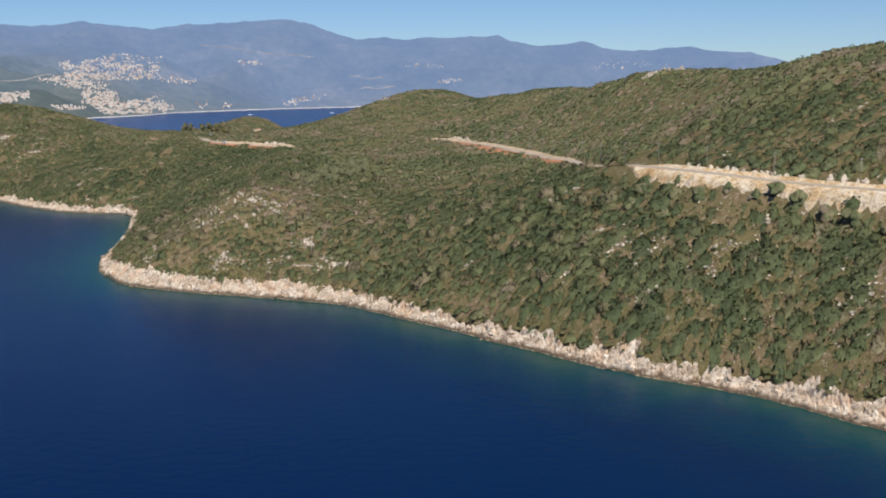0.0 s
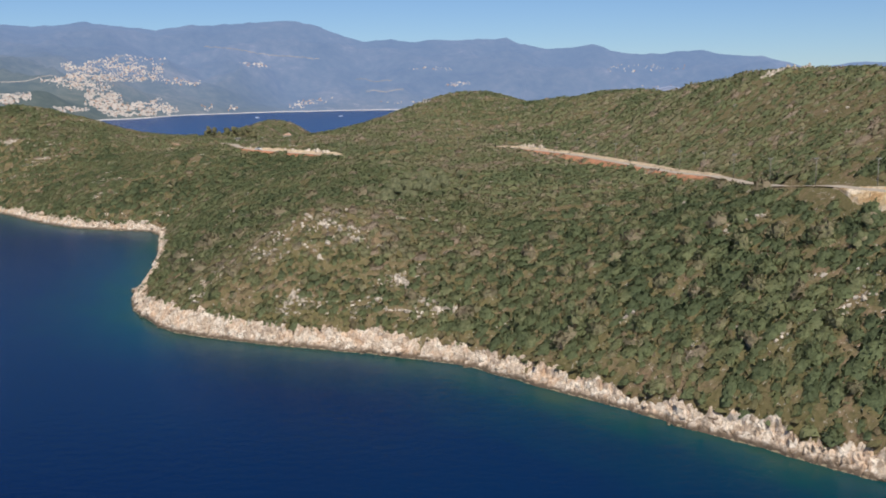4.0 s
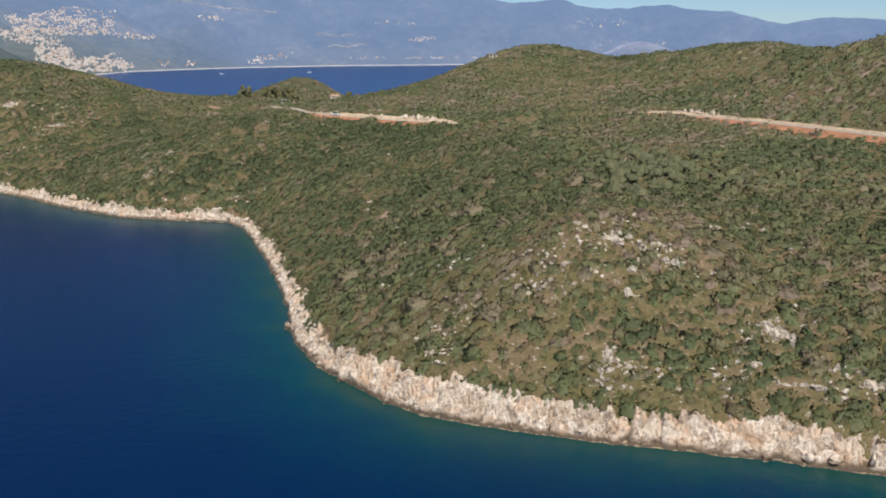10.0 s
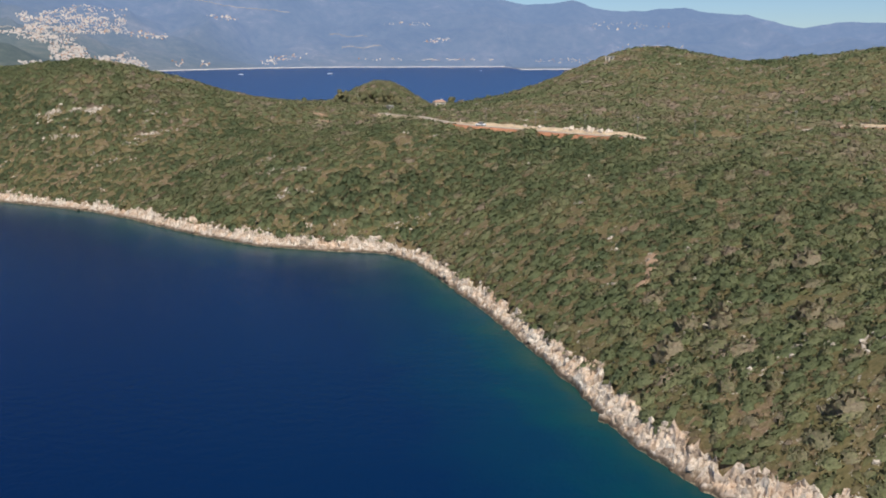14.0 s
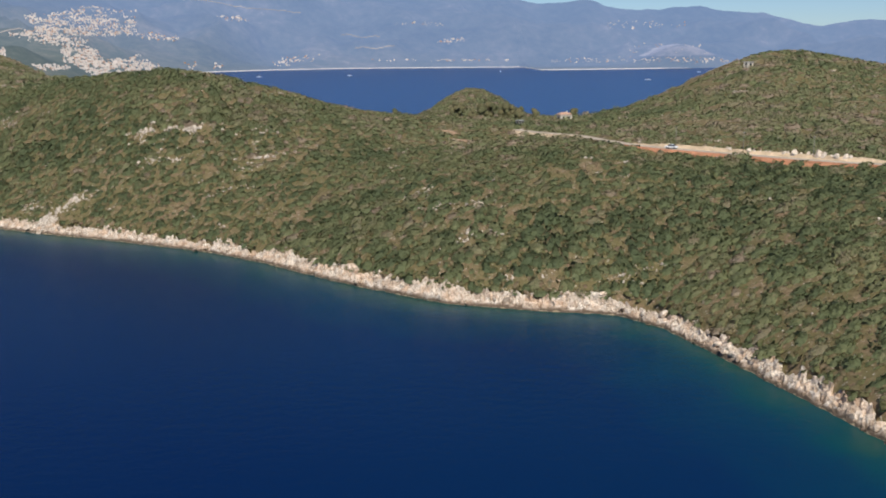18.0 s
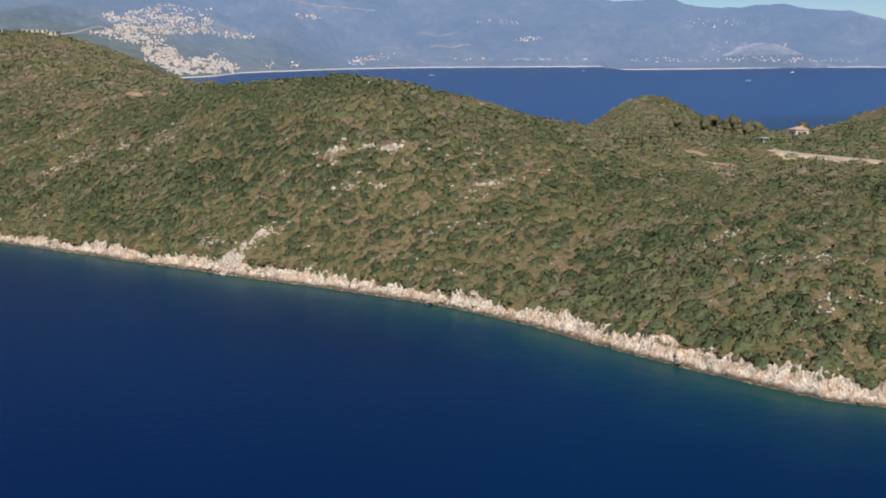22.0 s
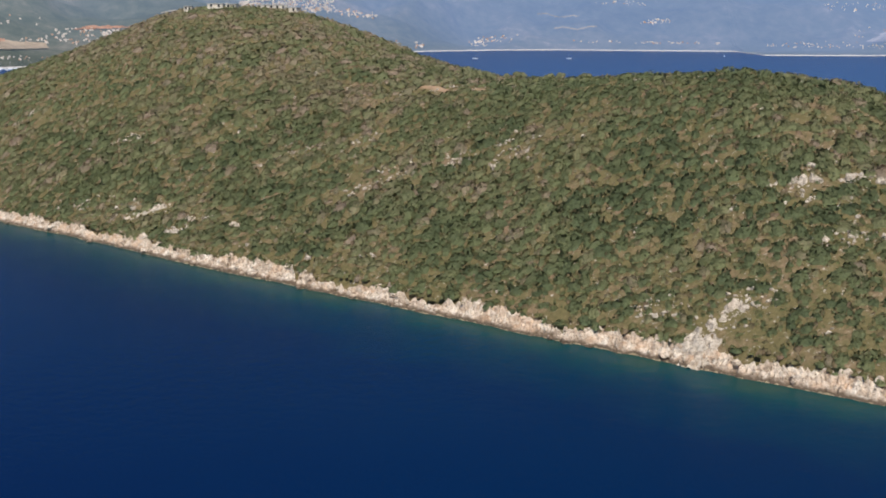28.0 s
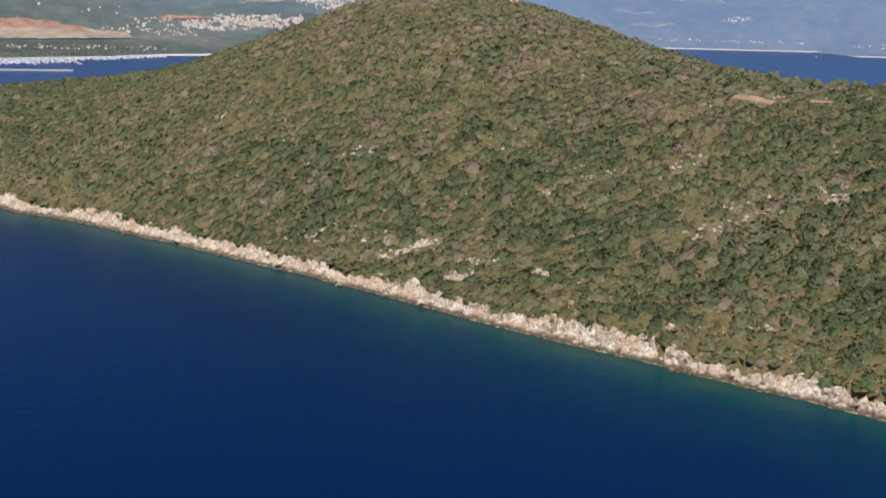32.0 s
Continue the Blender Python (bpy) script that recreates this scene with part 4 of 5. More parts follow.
for k in range(230):
    i = int(gr.uniform(60, len(coast) - 160))
    u = gr.uniform(-0.6, 3.6)
    x, y = coast[i] + nrm[i] * (u + wob[i])
    s = 0.45 + 1.0 * gr.random() ** 2
    z = 0.1 if u < 0.5 else 0.8 + 0.55 * u
    place_part("boulder", SHORE_BLOCKS[k % 6], shore, x, y, z, (s * 1.15, s * (0.7 + 0.5 * gr.random()), s * (0.7 + 0.7 * gr.random())), gr.random() * 360, (gr.gauss(0, 18), gr.gauss(0, 18)))

# ---- road ----
def ribbon(name, left, right, zl, zr, mat, label, category, width_steps=3):
    t = np.linspace(0, 1, width_steps)
    v = np.stack([np.concatenate([left * (1 - a) + right * a, (zl * (1 - a) + zr * a)[:, None]], 1) for a in t], 1)
    ob = new(name, raw_mesh(name, v.reshape(-1, 3), grid_faces(len(left), width_steps), mat))
    return tagged(ob, label, category, kind="structure")


rs = np.arange(len(road_line)) * 2.0
wl = 2.3 + 0.5 * (vnoise(rs / 7, rs * 0) - 0.5)
wr = 2.3 + 0.5 * (vnoise(rs / 6, rs * 0 + 9) - 0.5)
road = ribbon("road", road_line - road_n * wl[:, None], road_line + road_n * wr[:, None], road_z, road_z + 0.05, M_ROAD, "narrow pale dusty road cut along the hillside", "road", 4)


def bank(name, i0, i1, side, reach, drop, mat, label, seed):
    """An earth slope beside the road; side -1 falls away downhill, +1 climbs the cut."""
    idx = np.arange(i0, i1)
    n = len(idx)
    ends = np.clip(np.minimum(np.arange(n), n - 1 - np.arange(n)) / 8.0, 0.15, 1)
    rows = []
    for k, a in enumerate(np.linspace(0, 1, 8)):
        wav = (0.40 + 1.3 * fbm(idx * 2 / 12.0 + seed, idx * 0 + 3.3, 3)) * reach * ends
        o = 2.2 + a * wav
        xy = road_line[idx] + side * road_n[idx] * o[:, None]
        gz = ground_height(xy[:, 0], xy[:, 1])
        rough = 0.7 * (fbm(xy[:, 0] / 2.2, xy[:, 1] / 2.2, 3) - 0.5) * (a > 0) * (a < 1)
        end = road_line[idx] + side * road_n[idx] * (2.2 + wav)[:, None]
        ez = ground_height(end[:, 0], end[:, 1])
        gully = 0.9 * (fbm(idx * 2 / 3.1 + seed * 3, idx * 0 + 0.6 * a, 3) - 0.5) * math.sin(math.pi * a)
        z = np.where(side < 0, np.maximum(road_z[idx] + (ez - road_z[idx]) * a ** 1.1, gz + 0.2) + gully, np.maximum(road_z[idx] + drop * a * ends, gz + 0.18)) + rough
        if a == 0:
            z = road_z[idx] - 0.03
        if a == 1:
            z = gz - 0.4
        rows.append(np.concatenate([xy, z[:, None]], 1))
    v = np.stack(rows, 1)
    ob = new(name, raw_mesh(name, v.reshape(-1, 3), grid_faces(n, 8), mat, flat=True))
    return tagged(ob, label, "earth bank", kind="structure")


def road_index(x, y):
    return int(np.argmin(np.hypot(road_line[:, 0] - x, road_line[:, 1] - y)))


iE0, iE1 = road_index(140, 208), road_index(61, 322)
iM0, iM1 = road_index(52, 385), road_index(-19, 621)
iW0, iW1 = road_index(-82, 612), road_index(-150, 680)
iV0, iV1 = road_index(-160, 700), road_index(-184, 770)
bank("spoil_slope", iE0, iE1, -1, 4.7, 5.6, M_SPOIL, "pale tan spoil slope below the road", 1)
bank("cut_bank", iE0, iE1, 1, 1.3, 1.2, M_SPOIL, "low pale cut bank above the road", 2)
bank("earth_bank", iM0, iM1, -1, 5.0, 2.6, M_RED, "raw red earth bank below the road", 3)
bank("earth_bank", iM0, iM1, 1, 1.6, 0.9, M_TAN, "low pale cut above the road", 4)
bank("earth_bank", iW0, iW1, -1, 4.6, 2.4, M_RED, "raw red earth bank below the road", 5)
bank("earth_bank", iW0, iW1, 1, 2.2, 1.4, M_TAN, "pale cut bank above the road", 6)
bank("earth_bank", iV0, iV1, -1, 6.0, 2.4, M_TAN, "pale orange earth beside the road", 7)

STANDING = [bm_mesh("roadside_stone", rock_bm(960 + k, 1.15), M_STONE) for k in range(5)]


def stone_row(i0, i1, gap, big, seed):
    """Upright pale blocks set along the uphill edge."""
    g = random.Random(seed)
    for i in range(i0, i1):
        if g.random() < gap:
            continue
        p = road_line[i] + road_n[i] * (3.7 + 0.9 * g.random()) + road_t[i] * g.random()
        s = big * (0.5 + 0.5 * g.random()) * (1.15 - 0.75 * (i - i0) / (i1 - i0))
        ob = new("roadside_stone", STANDING[g.randrange(5)])
        ob.matrix_basis = pose(p[0], p[1], road_z[i] + s * 0.75, g.gauss(0, 6), g.gauss(0, 6), g.random() * 360) @ Matrix.Diagonal((s * 0.85, s * 0.8, s * 1.05, 1))
        tagged(ob, "upright pale limestone block beside the road", "stone", "blocks along the road")


stone_row(iE0 + 4, iE1 - 6, 0.45, 1.75, 5)
stone_row(iW0 + 10, iW1, 0.30, 1.35, 6)
stone_row(iM1 - 26, iM1 - 4, 0.3, 1.4, 8)


def utility_pole():
    root = new("utility_pole")
    part("pole", bm_tube(bmesh.new(), (0, 0, -0.4), (0, 0, 7.4), 0.10, 0.07, 8), M_POLE, root, flat=False)
    part("crossarm", bm_box(bmesh.new(), -0.65, 0.65, -0.05, 0.05, 6.95, 7.07), M_STEEL, root)
    for x in (-0.55, 0.0, 0.55):
        bm = bm_tube(bmesh.new(), (x, 0, 7.07), (x, 0, 7.25), 0.045, 0.06, 6)
        part("insulator", bm, M_WHITE, root)
    return tagged(root, "slim weathered utility pole beside the road", "pole", "poles along the road")


spots = [i for i in range(road_index(118, 234), road_index(-150, 680), 12)]
pole_0 = utility_pole()
for k, i in enumerate(spots):
    p = road_line[i] + road_n[i] * 3.4
    m = pose(p[0], p[1], max(road_z[i] - 0.2, at_ground(p[0], p[1]) - 0.1), 0, 0, math.degrees(math.atan2(road_n[i][1], road_n[i][0])) )
    if k == 0:
        pole_0.matrix_basis = m
    else:
        copy_thing(pole_0, m)


def parked_car(x, y, z, turn):
    root = new("car")
    root.matrix_basis = pose(x, y, z, 0, 0, turn)
    bm = bm_box(bmesh.new(), -2.1, 2.1, -0.86, 0.86, 0.32, 0.92, 0.12)
    part("body", bm, M_CARPAINT, root)
    bm = bmesh.new()
    bm_box(bm, -1.25, 1.1, -0.76, 0.76, 0.90, 1.46)
    for v in bm.verts:
        if v.co.z > 1.2:
            v.co.x *= 0.72
            v.co.y *= 0.86
    part("cabin", bm, M_GLASS, root)
    part("roof", bm_box(bmesh.new(), -0.86, 0.76, -0.62, 0.62, 1.455, 1.50, 0.02), M_CARPAINT, root)
    for wx in (-1.35, 1.3):
        for wy in (-0.8, 0.8):
            w = part("wheel", bm_tube(bmesh.new(), (wx, wy - 0.1, 0.33), (wx, wy + 0.1, 0.33), 0.33, 0.33, 14), M_RUBBER, root)
            part("rim", bm_tube(bmesh.new(), (wx, wy - 0.11, 0.33), (wx, wy + 0.11, 0.33), 0.19, 0.19, 10), M_STEEL, w)
    return tagged(root, "small white car standing on the dusty road", "car")


i = road_index(-138, 667)
parked_car(road_line[i][0], road_line[i][1], road_z[i], math.degrees(math.atan2(road_t[i][1], road_t[i][0])))

# ---- houses on the peninsula ----
def house(name, x, y, turn, w, l, h, roof, wall, label, flat_roof=False, z=None):
    root = new(name)
    root.matrix_basis = pose(x, y, (at_ground(x, y) if z is None else z) - 0.1, 0, 0, turn)
    part("wall", bm_box(bmesh.new(), -w / 2, w / 2, -l / 2, l / 2, -1.2, h), wall, root)
    if flat_roof:
        part("roof", bm_box(bmesh.new(), -w / 2 - 0.3, w / 2 + 0.3, -l / 2 - 0.3, l / 2 + 0.3, h + 0.004, h + 0.28), roof, root)
    else:
        bm = bmesh.new()
        o, r = 0.45, h + 0.24 * l
        v = [bm.verts.new(c) for c in ((-w / 2 - o, -l / 2 - o, h), (w / 2 + o, -l / 2 - o, h), (w / 2 + o, l / 2 + o, h), (-w / 2 - o, l / 2 + o, h), (-w / 2 + l * 0.35, 0, r), (w / 2 - l * 0.35, 0, r))]
        for f in ((0, 1, 5, 4), (2, 3, 4, 5), (1, 2, 5), (3, 0, 4), (3, 2, 1, 0)):
            bm.faces.new([v[k] for k in f])
        part("roof", bm, roof, root)
        part("chimney", bm_box(bmesh.new(), w * 0.2, w * 0.2 + 0.6, 0.4, 1.0, h + 0.4, r + 0.5), wall, root)
    n = max(2, int(w // 2.6))
    for floor in range(max(1, int(h // 2.8))):
        for k in range(n):
            cx = -w / 2 + (k + 0.5) * w / n
            zb = floor * 2.9 + 0.9
            win = part("window", bm_box(bmesh.new(), cx - 0.5, cx + 0.5, -l / 2 - 0.03, -l / 2 + 0.05, zb, zb + 1.2), M_GLASS, root)
            part("sill", bm_box(bmesh.new(), cx - 0.6, cx + 0.6, -l / 2 - 0.12, -l / 2 - 0.034, zb - 0.1, zb - 0.01), M_SLAB, win)
    part("door", bm_box(bmesh.new(), -w / 2 - 0.03, -w / 2 + 0.05, -0.5, 0.5, 0, 2.05), M_BARK, root)
    return tagged(root, label, "house")


house("house", -47, 853, -25, 4.6, 4.0, 2.5, M_SLAB, M_CREAM, "small cream flat-roofed house near the hilltop", True)
house("house", -148, 828, 15, 6.2, 4.6, 3.0, M_TILE, M_CREAM, "low cream house with a clay-tiled roof in the saddle")
house("house", -176, 786, 30, 2.6, 2.2, 2.1, M_SLAB, M_CREAM, "small cream hut above the road", True)
house("house", -398, 905, 20, 6, 5, 3.2, M_SLAB, M_WHITE, "small white house at the saddle's edge", True)
for hx, hy, w, l, turn in ((-552, 981, 7, 5, 10), (-543, 978, 5, 4, -8), (-526, 985, 14, 5, 5), (-516, 984, 6, 5, -12), (-566, 984, 3.5, 3, 4)):
    house("house", hx, hy, turn, w, l, 2.3, M_SLAB, M_CREAM, "low pale flat-roofed villa on the summit among shrubs", True)


# ---- trees ----
def tree(kind, x, y, height, spread, mat, seed, label, category, trunk_h=0.35):
    root = new(kind)
    root.matrix_basis = pose(x, y, at_ground(x, y) - (0.8 if trunk_h < 0.1 else 0.15), 0, 0, seed * 53 % 360)
    g = np.random.default_rng(seed)
    bm = bmesh.new()
    top = height * trunk_h
    bm_tube(bm, (0, 0, -0.2), (0.1, 0.05, top), 0.05 * height, 0.03 * height, 7)
    for k in range(5):
        a = k * 1.26 + g.random()
        bm_tube(bm, (0.1, 0.05, top * 0.9), (math.cos(a) * spread * 0.5, math.sin(a) * spread * 0.5, height * (0.55 + 0.2 * g.random())), 0.025 * height, 0.008 * height, 5)
    part("trunk", bm, M_BARK, root)
    n = 9
    a, u = g.random(n) * 2 * np.pi, g.random(n)
    c = np.stack([np.cos(a) * spread * 0.55 * np.sqrt(u), np.sin(a) * spread * 0.55 * np.sqrt(u), top * 0.8 + (height * 0.72 - top * 0.8) * g.random(n)], 1)
    me = shrub_mass("crown", c, spread * (0.42 + 0.2 * g.random(n)), 0.85 + 0.25 * g.random(n), np.clip(g.random(n), 0, 1), 26, True, mat, seed, None, True)
    part("crown", me, None, root)
    return tagged(root, label, category)


for k, (tx, ty, h, w) in enumerate(((59, 297, 4.2, 2.6), (66, 285, 4.4, 2.8), (71, 278, 4.6, 2.9), (77, 273, 3.6, 1.7), (82, 266, 4.0, 2.3), (86, 263, 4.6, 2.6), (90, 257, 4.8, 3.0), (95, 250, 5.0, 3.2),
                                    (99, 245, 5.2, 3.3), (62, 280, 4.2, 2.7), (55, 293, 4.0, 2.8), (105, 236, 4.8, 3.0))):
    tagged(tree("tree", tx - 2.2, ty - 1.8, h * 0.8, w * 0.85, M_LEAF, 500 + k, "dark green rounded carob tree at the foot of the spoil slope", "tree", 0.06), group="trees below the road")
for k in range(34):
    g = random.Random(800 + k)
    tx, ty = -46 + g.gauss(0, 8), 455 + g.gauss(0, 13)
    tagged(tree("olive_tree", tx, ty, 3.0 + 0.9 * g.random(), 2.1 + 0.8 * g.random(), M_OLIVE, 560 + k, "grey-green olive tree in a small grove", "olive tree", 0.25), group="olive grove")
for k in range(22):
    g = random.Random(830 + k)
    tx, ty = -405 + g.gauss(0, 22), 885 + g.gauss(0, 9)
    tagged(tree("olive_tree", tx, ty, 2.7 + 0.7 * g.random(), 1.7 + 0.7 * g.random(), M_OLIVE, 620 + k, "grey-green olive tree below the saddle", "olive tree", 0.25), group="olive trees by the saddle")
for k, (tx, ty, h, w) in enumerate(((-229, 930, 12.5, 3.2), (-160, 846, 5.5, 2.6), (-140, 845, 4.5, 2.4), (-203, 818, 9.5, 3.0), (-200, 822, 8.0, 2.6), (-190, 820, 9.0, 3.2), (-186, 824, 10.0, 3.4), (-180, 820, 9.5, 3.4),
                                    (-176, 825, 10.0, 3.2), (-171, 822, 9.0, 3.0), (-195, 816, 6.0, 2.6))):
    tagged(tree("pine_tree", tx, ty, h, w, M_PINE, 700 + k, "dull brownish-green pine standing above the scrub", "pine tree", 0.12), group="pines in the saddle")

# ---- the town, villages and harbour across the bay ----
def on_far_slope(th, el):
    """Where the far land is met by the line that rises el degrees from the sea off the headland, at a bearing."""
    r = np.linspace(2150, 4660, 420)
    h = far_height(np.full(r.shape, th), r)
    over = h >= 68.4 + r * math.tan(radians(el))
    over &= h > 1.0
    k = int(np.argmax(over))
    if not over.any():
        return None
    return r[k] * math.sin(radians(th)), r[k] * math.cos(radians(th)), float(h[k]), r[k]


def town_house(w, l, h, wall, roof, tiled):
    root = new("town_house")
    bm = bm_box(bmesh.new(), -w / 2, w / 2, -l / 2, l / 2, -6, h)
    bm_box(bm, -w / 2 + 0.5, w / 2 - 0.5, -l / 2 - 0.9, -l / 2 - 0.01, 2.4, 2.6)
    part("wall", bm, wall, root)
    if tiled:
        bm = bmesh.new()
        v = [bm.verts.new(c) for c in ((-w / 2 - 0.5, -l / 2 - 0.5, h), (w / 2 + 0.5, -l / 2 - 0.5, h), (w / 2 + 0.5, l / 2 + 0.5, h), (-w / 2 - 0.5, l / 2 + 0.5, h), (-w / 4, 0, h + 1.4), (w / 4, 0, h + 1.4))]
        for f in ((0, 1, 5, 4), (2, 3, 4, 5), (1, 2, 5), (3, 0, 4), (3, 2, 1, 0)):
            bm.faces.new([v[k] for k in f])
        part("roof", bm, roof, root)
    else:
        part("roof", bm_box(bmesh.new(), -w / 2 - 0.4, w / 2 + 0.4, -l / 2 - 0.4, l / 2 + 0.4, h + 0.01, h + 0.6), roof, root)
    return tagged(root, "small white town house on the far hillside", "house", "houses of the town across the bay")


kinds = [town_house(5, 4.5, 4, M_TOWN, M_SLAB, False), town_house(6.5, 5, 6, M_TOWN, M_TOWN, False), town_house(5, 4.5, 3.6, M_TOWN, M_TILE, True), town_house(8.5, 5, 5.4, M_CREAM, M_TOWN, False)]
# quarters: their outline in bearing and rise, how many houses stand there, how large, and how loosely
QUARTERS = [
    ([(-19.7, 1.25), (-17.5, 1.80), (-16.7, 1.88), (-16.5, 1.30), (-15.1, 1.24), (-15.2, 0.60), (-16.9, 0.50), (-19.5, 0.55), (-20.0, 0.69)], 1150, 0.64, 0.30),
    ([(-21.1, 0.56), (-19.8, 0.82), (-17.6, 0.27), (-17.6, -0.07), (-19.7, 0.12)], 420, 0.62, 0.40),
    ([(-19.1, -0.05), (-17.5, -0.07), (-17.3, -0.74), (-17.0, -1.26), (-17.7, -1.27), (-18.9, -0.58)], 600, 0.70, 0.22),
    ([(-17.4, -0.61), (-15.9, -0.56), (-15.5, -0.29), (-14.5, -0.99), (-14.9, -1.22), (-17.4, -1.25)], 560, 0.70, 0.36),
    ([(-15.3, 0.75), (-13.1, 0.43), (-13.1, 0.27), (-14.8, 0.34)], 60, 0.8, 0.3),
    ([(-20.6, -0.76), (-19.2, -0.78), (-18.9, -0.98), (-20.4, -0.98)], 60, 0.8, 0.2),
    ([(-17.5, 1.86), (-15.3, 1.79), (-14.8, 1.36), (-16.3, 1.4)], 36, 0.7, 0.45),
    ([(-20.1, 1.54), (-19.5, 1.47), (-19.5, 1.21), (-20.1, 1.28)], 12, 0.7, 0.2),
    ([(-11.3, 1.48), (-10.2, 1.50), (-9.6, 1.33), (-10.2, 1.22)], 46, 0.75, 0.1),
    ([(-13.3, -0.70), (-12.7, -0.74), (-12.7, -1.05), (-13.3, -1.0)], 10, 1.0, 0.2),
    ([(-11.8, -0.70), (-11.3, -0.73), (-11.3, -0.96), (-12.2, -1.05)], 10, 1.0, 0.2),
    ([(-8.75, -0.79), (-7.9, -0.52), (-6.4, -0.37), (-6.9, -0.67), (-8.6, -0.93)], 60, 0.75, 0.35),
    ([(-2.3, 1.15), (0.2, 1.05), (0.2, 1.15), (-2.3, 1.25)], 20, 0.7, 0.3), ([(-0.4, 0.18), (1.1, 0.22), (1.1, 0.42), (-0.2, 0.35)], 34, 0.75, 0.2),
    ([(-4.5, -0.72), (3.2, -0.72), (3.2, -0.62), (-4.5, -0.62)], 60, 0.7, 0.5), ([(5, -0.80), (16, -0.80), (16, -0.62), (8, -0.50), (5, -0.68)], 190, 0.62, 0.38),
    ([(8, -0.45), (14, -0.45), (13, 0.1), (10, 0.2)], 26, 0.7, 0.5), ([(8, 0.95), (12.5, 0.85), (12.5, 1.2), (8, 1.25)], 40, 0.7, 0.45),
    ([(-26.4, -0.55), (-24.5, -0.72), (-21.6, -0.45), (-21.6, -0.02), (-24.2, -0.08), (-25.2, -0.25)], 620, 0.70, 0.36), ([(-29.8, -0.85), (-26, -0.9), (-25.6, -0.3), (-27.2, -0.25)], 130, 0.62, 0.45),
    ([(-34, -0.5), (-28, -0.5), (-28, 0.3), (-34, 0.3)], 12, 0.6, 0.4), ([(-35.5, -1.42), (-27.5, -1.42), (-27.5, -1.28), (-35.5, -1.28)], 110, 0.42, 0.3)]


def within(poly, px, py):
    hit = False
    for (ax, ay), (bx, by) in zip(poly, poly[1:] + poly[:1]):
        if (ay > py) != (by > py) and px < (bx - ax) * (py - ay) / (by - ay) + ax:
            hit = not hit
    return hit


g = random.Random(99)
placed, rest = 0, []
for poly, count, scale, loose in QUARTERS:
    t0, t1, e0, e1 = min(p[0] for p in poly), max(p[0] for p in poly), min(p[1] for p in poly), max(p[1] for p in poly)
    stood = 0
    for k in range(count * 6):
        th_, el_ = g.uniform(t0, t1), g.uniform(e0, e1)
        if stood >= count or not within(poly, th_ + g.gauss(0, 0.12), el_ + g.gauss(0, 0.04)) or vnoise(np.array([th_ * 4.3]), np.array([el_ * 13.0]))[0] < loose:
            continue
        spot = on_far_slope(th_, el_)
        if spot is None:
            continue
        stood += 1
        size = scale * g.choice((0.7, 0.85, 1.0, 1.0, 1.25))
        m = pose(spot[0], spot[1], spot[2], 0, 0, -th_ + g.choice((0, 12, -20, 90))) @ Matrix.Scale(size, 4)
        kind = g.choice((0, 0, 1, 1, 2, 2, 3))
        if placed < 4:
            kinds[placed].matrix_basis = m
            placed += 1
        elif placed < 300 and k % 5 == 0:
            copy_thing(kinds[kind], m)
            placed += 1
        else:
            rest.append((m, kind))
verts, faces, n = {0: [], 1: []}, {0: [], 1: []}, {0: 0, 1: 0}
for m, kind in rest:
    w, l, h = ((4.5, 4, 3.6), (5.5, 4.5, 5), (4.5, 4, 3.4), (7, 4.5, 4.6))[kind]
    c = int(kind == 2)
    box = [(-w / 2, -l / 2, -6), (w / 2, -l / 2, -6), (w / 2, l / 2, -6), (-w / 2, l / 2, -6), (-w / 2, -l / 2, h), (w / 2, -l / 2, h), (w / 2, l / 2, h), (-w / 2, l / 2, h)]
    verts[c] += [tuple(m @ Vector(p)) for p in box]
    faces[c] += [[i + n[c] for i in f] for f in ((0, 1, 5, 4), (1, 2, 6, 5), (2, 3, 7, 6), (3, 0, 4, 7), (4, 5, 6, 7))]
    n[c] += 8
for c, mat in ((0, M_TOWN), (1, M_BRICKY)):
    if verts[c]:
        ob = new("distant_houses", raw_mesh("distant_houses", verts[c], faces[c], mat, flat=True))
        tagged(ob, "white houses and villages scattered along the far shore", "houses", kind="stuff")


def far_strip(name, th0, e0, th1, e1, wide, mat, label, category, n=40):
    """A pale road or scar laid along the far slope."""
    rows = []
    for k in range(n):
        a = k / (n - 1)
        spot = on_far_slope(th0 + (th1 - th0) * a, e0 + (e1 - e0) * a + 0.05 * math.sin(a * 9))
        if spot:
            x, y, z, r = spot
            rows.append([(x * (1 + o / r), y * (1 + o / r), z + dz) for o, dz in ((-wide / 2, 1.0), (wide / 2, 2.6 + wide * 0.14))])
    v = np.array(rows)
    ob = new(name, raw_mesh(name, v.reshape(-1, 3), grid_faces(len(rows), 2), mat))
    return tagged(ob, label, category, kind="structure")


far_strip("far_road", -13.0, 2.30, -7.0, 1.58, 4, M_TRACK, "pale road climbing the far mountain", "road")
far_strip("far_road", -4.6, -0.11, -2.6, -0.01, 6, M_TRACK, "pale track on the far slope", "road")
far_strip("far_road", -5.1, 0.55, -3.2, 0.45, 3, M_TRACK, "pale track on the far slope", "road")
far_strip("far_road", -19.0, 1.30, -17.0, 1.78, 3, M_TRACK, "pale street climbing above the town", "road")
far_strip("far_road", -23.5, 0.35, -20.5, 0.75, 4, M_TRACK, "pale road above the town", "road")


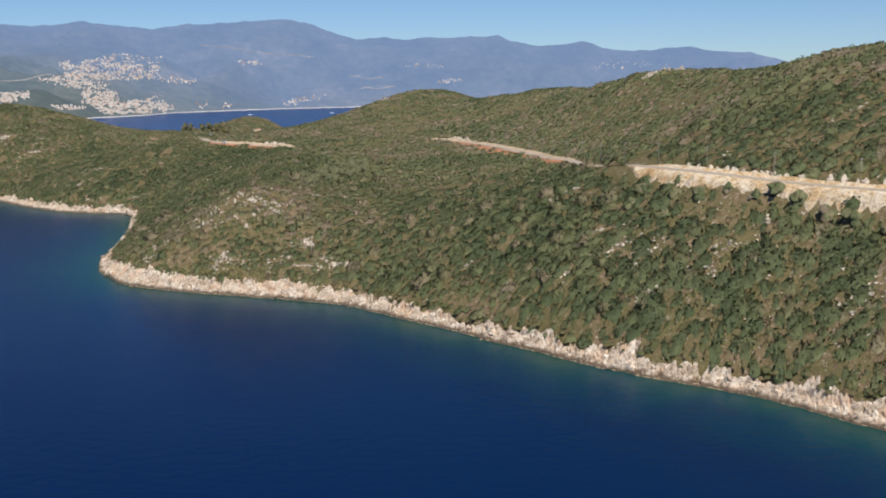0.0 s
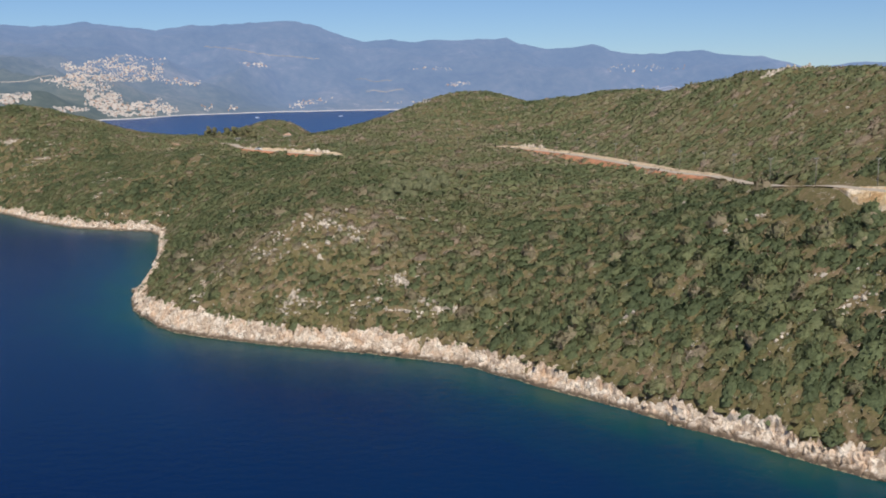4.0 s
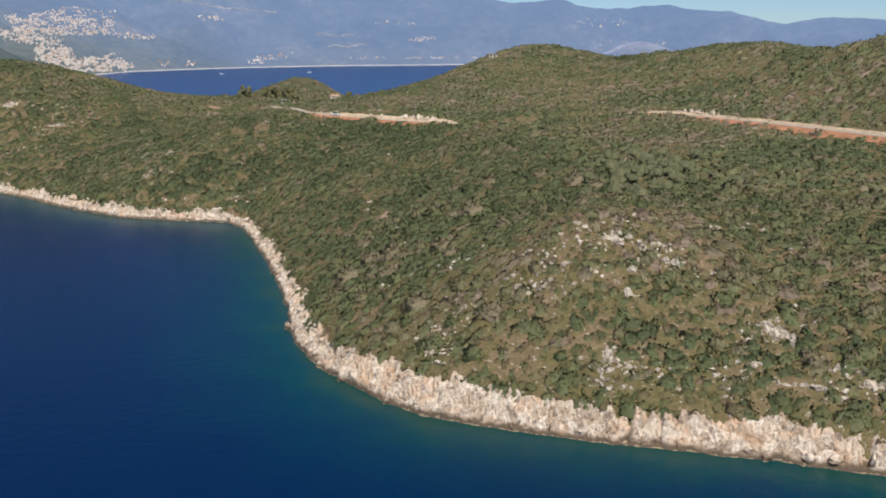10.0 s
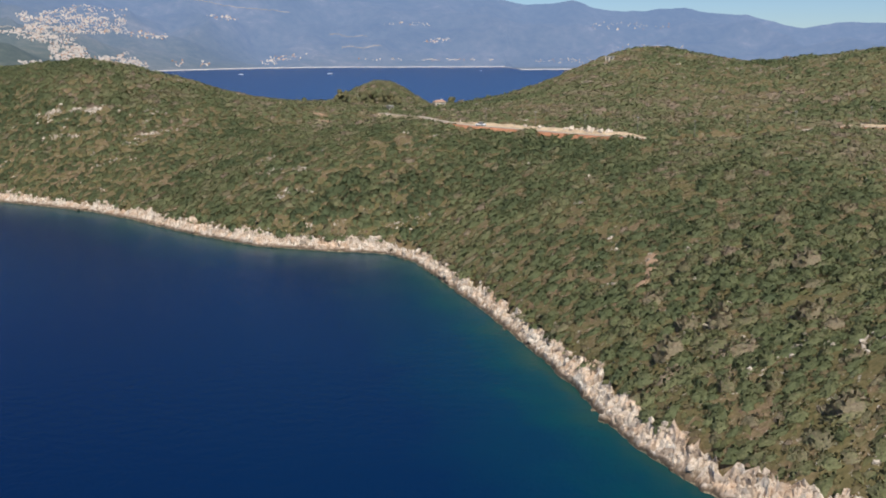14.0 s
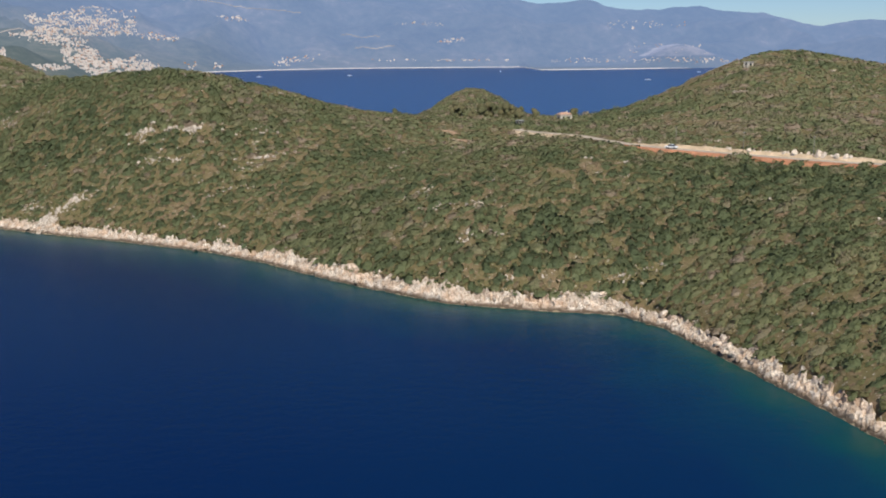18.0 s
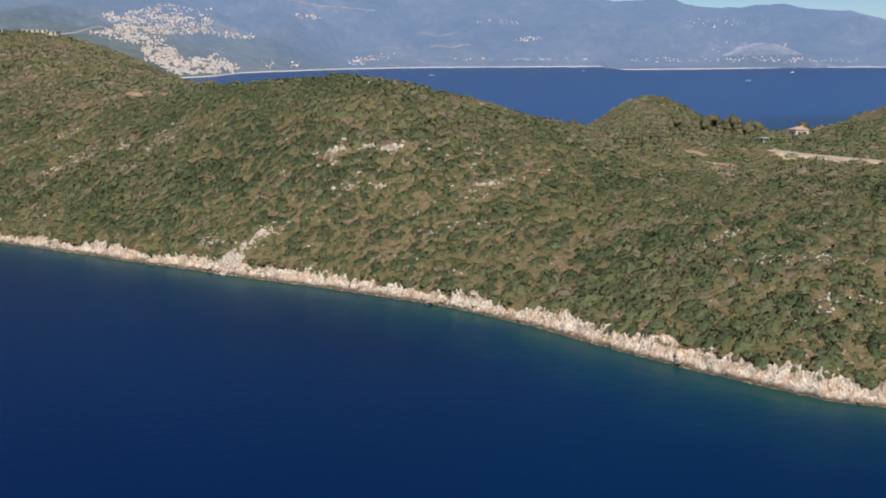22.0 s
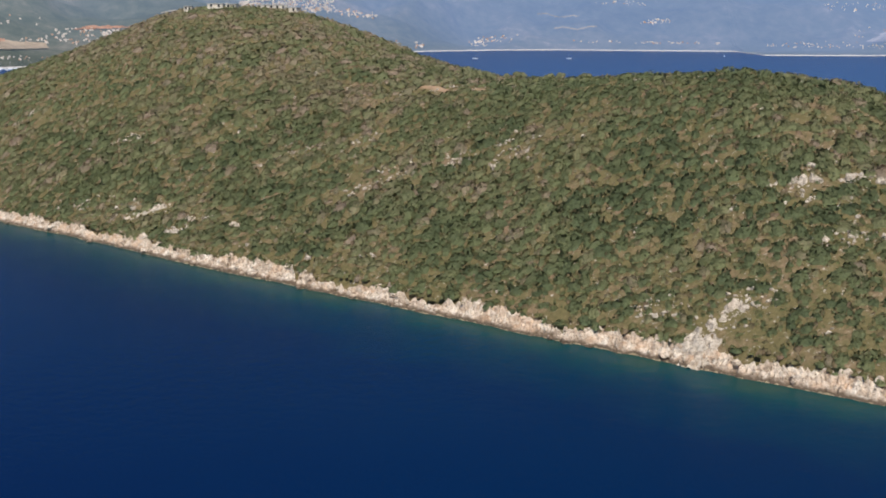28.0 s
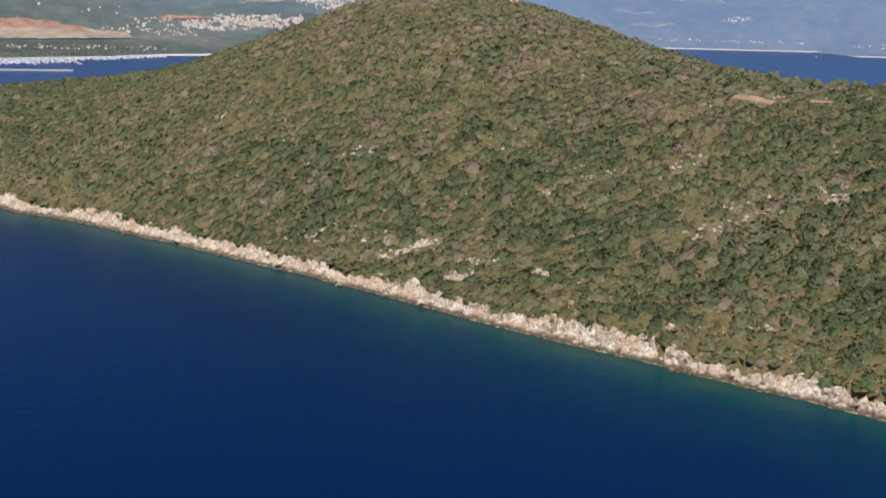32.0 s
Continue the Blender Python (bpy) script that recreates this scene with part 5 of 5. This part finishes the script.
def far_patch(name, th0, th1, low, high, mat, label, category, seed, n=60, rows=8):
    """Raw ground with a ragged edge laid on the far slope; low and high give its foot and top along the way."""
    v, haze = [], []
    for k in range(n):
        a = k / (n - 1)
        ragged = fbm(np.array([a * 9.0 + seed]), np.array([seed * 2.0]), 3)[0] - 0.5
        for j in range(rows):
            b = j / (rows - 1)
            el = low(a) * (1 - b) + high(a) * b + 0.16 * ragged * (b - 0.2) * math.sin(math.pi * a) ** 0.5
            x, y, z, r = on_far_slope(th0 + (th1 - th0) * a, el) or (0, 0, -50, 1)
            haze.append(min(1, max(0, (r - 2050) / 2650)))
            v.append((x * (1 - 3 / r), y * (1 - 3 / r), z + 1.2 + 1.2 * (fbm(np.array([x / 30]), np.array([y / 30]), 2)[0])))
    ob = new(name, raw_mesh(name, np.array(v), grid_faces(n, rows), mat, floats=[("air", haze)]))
    return tagged(ob, label, category, kind="structure")


bow = lambda a: math.sin(math.pi * a)
far_patch("graded_earth", -36.0, -28.6, lambda a: -1.13 + 0.10 * a, lambda a: -0.98 + 0.24 * bow(a * 0.8), M_QUARRY2, "pale graded earth below the quarry", "bare earth", 3)
far_patch("quarry", -36.0, -30.0, lambda a: -0.78, lambda a: -0.70 + 0.30 * bow(a), M_QUARRY, "raw red quarry cut above the harbour", "quarry", 5)
far_patch("graded_earth", -27.2, -24.8, lambda a: -0.34 + 0.1 * a, lambda a: -0.30 + 0.1 * a + 0.09 * bow(a), M_QUARRY, "red building ground among the houses", "bare earth", 7)
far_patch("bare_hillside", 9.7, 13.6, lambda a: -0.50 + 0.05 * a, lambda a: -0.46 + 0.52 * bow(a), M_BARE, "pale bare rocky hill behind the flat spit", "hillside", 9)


def sailing_boat():
    root = new("sailing_boat")
    bm = bmesh.new()
    ring = [(-6, 0.9), (-6, -0.9), (-1, -1.9), (4, -1.4), (7, 0), (4, 1.4), (-1, 1.9)]
    lo, hi = [bm.verts.new((x * 0.93, y * 0.7, -0.4)) for x, y in ring], [bm.verts.new((x, y, 1.1)) for x, y in ring]
    for k in range(len(ring)):
        j = (k + 1) % len(ring)
        bm.faces.new((lo[k], lo[j], hi[j], hi[k]))
    bm.faces.new(hi)
    part("hull", bm, M_HULL, root)
    part("cabin", bm_box(bmesh.new(), -3, 2.4, -1.0, 1.0, 1.104, 1.9, 0.2), M_HULL, root)
    part("mast", bm_tube(bmesh.new(), (1, 0, 1.1), (1, 0, 12), 0.07, 0.05, 6), M_STEEL, root)
    return tagged(root, "white sailing boat moored in the harbour", "boat", "boats in the harbour")


boat = sailing_boat()
g = random.Random(5)
spots = []
for row in range(7):
    for k in range(46):
        th_ = -34.8 + k * 0.155 + g.gauss(0, 0.04)
        r_ = float(far_shore(th_)) - 28 - row * 18 + g.gauss(0, 4)
        if row > (5 if th_ < -31.5 else 2):
            continue
        spots.append((r_ * math.sin(radians(th_)), r_ * math.cos(radians(th_)), 0.0, -th_ + 90 + g.gauss(0, 6)))
for hx, hy in ((-310, 2900), (640, 3150), (110, 3300), (-520, 2800), (330, 2500)):
    spots.append((hx, hy, 0.0, g.random() * 360))
for k, (bx, by, bz, turn) in enumerate(spots):
    m = pose(bx, by, bz, 0, 0, turn)
    if k == 0:
        boat.matrix_basis = m
    else:
        copy_thing(boat, m)


def pier(th0, r0, th1, r1, wide, label):
    a = np.array((r0 * math.sin(radians(th0)), r0 * math.cos(radians(th0))))
    b = np.array((r1 * math.sin(radians(th1)), r1 * math.cos(radians(th1))))
    c, v = (a + b) / 2, b - a
    ob = new("pier", bm_mesh("pier", bm_box(bmesh.new(), -np.hypot(*v) / 2, np.hypot(*v) / 2, -wide / 2, wide / 2, -1.5, 1.6, 0.2), M_SLAB))
    ob.matrix_basis = pose(c[0], c[1], 0, 0, 0, math.degrees(math.atan2(v[1], v[0])))
    return tagged(ob, label, "pier")


pier(-36.5, 2010, -32.0, 1990, 9, "long pale breakwater across the harbour mouth")
pier(-35.5, 2212, -28.2, 2402, 30, "pale concrete quay along the harbour")
for k, th_ in enumerate((-34.5, -33.0, -31.5)):
    pier(th_, 2215 + k * 25, th_ + 0.15, 2095 + k * 25, 4, "narrow floating pontoon in the harbour")
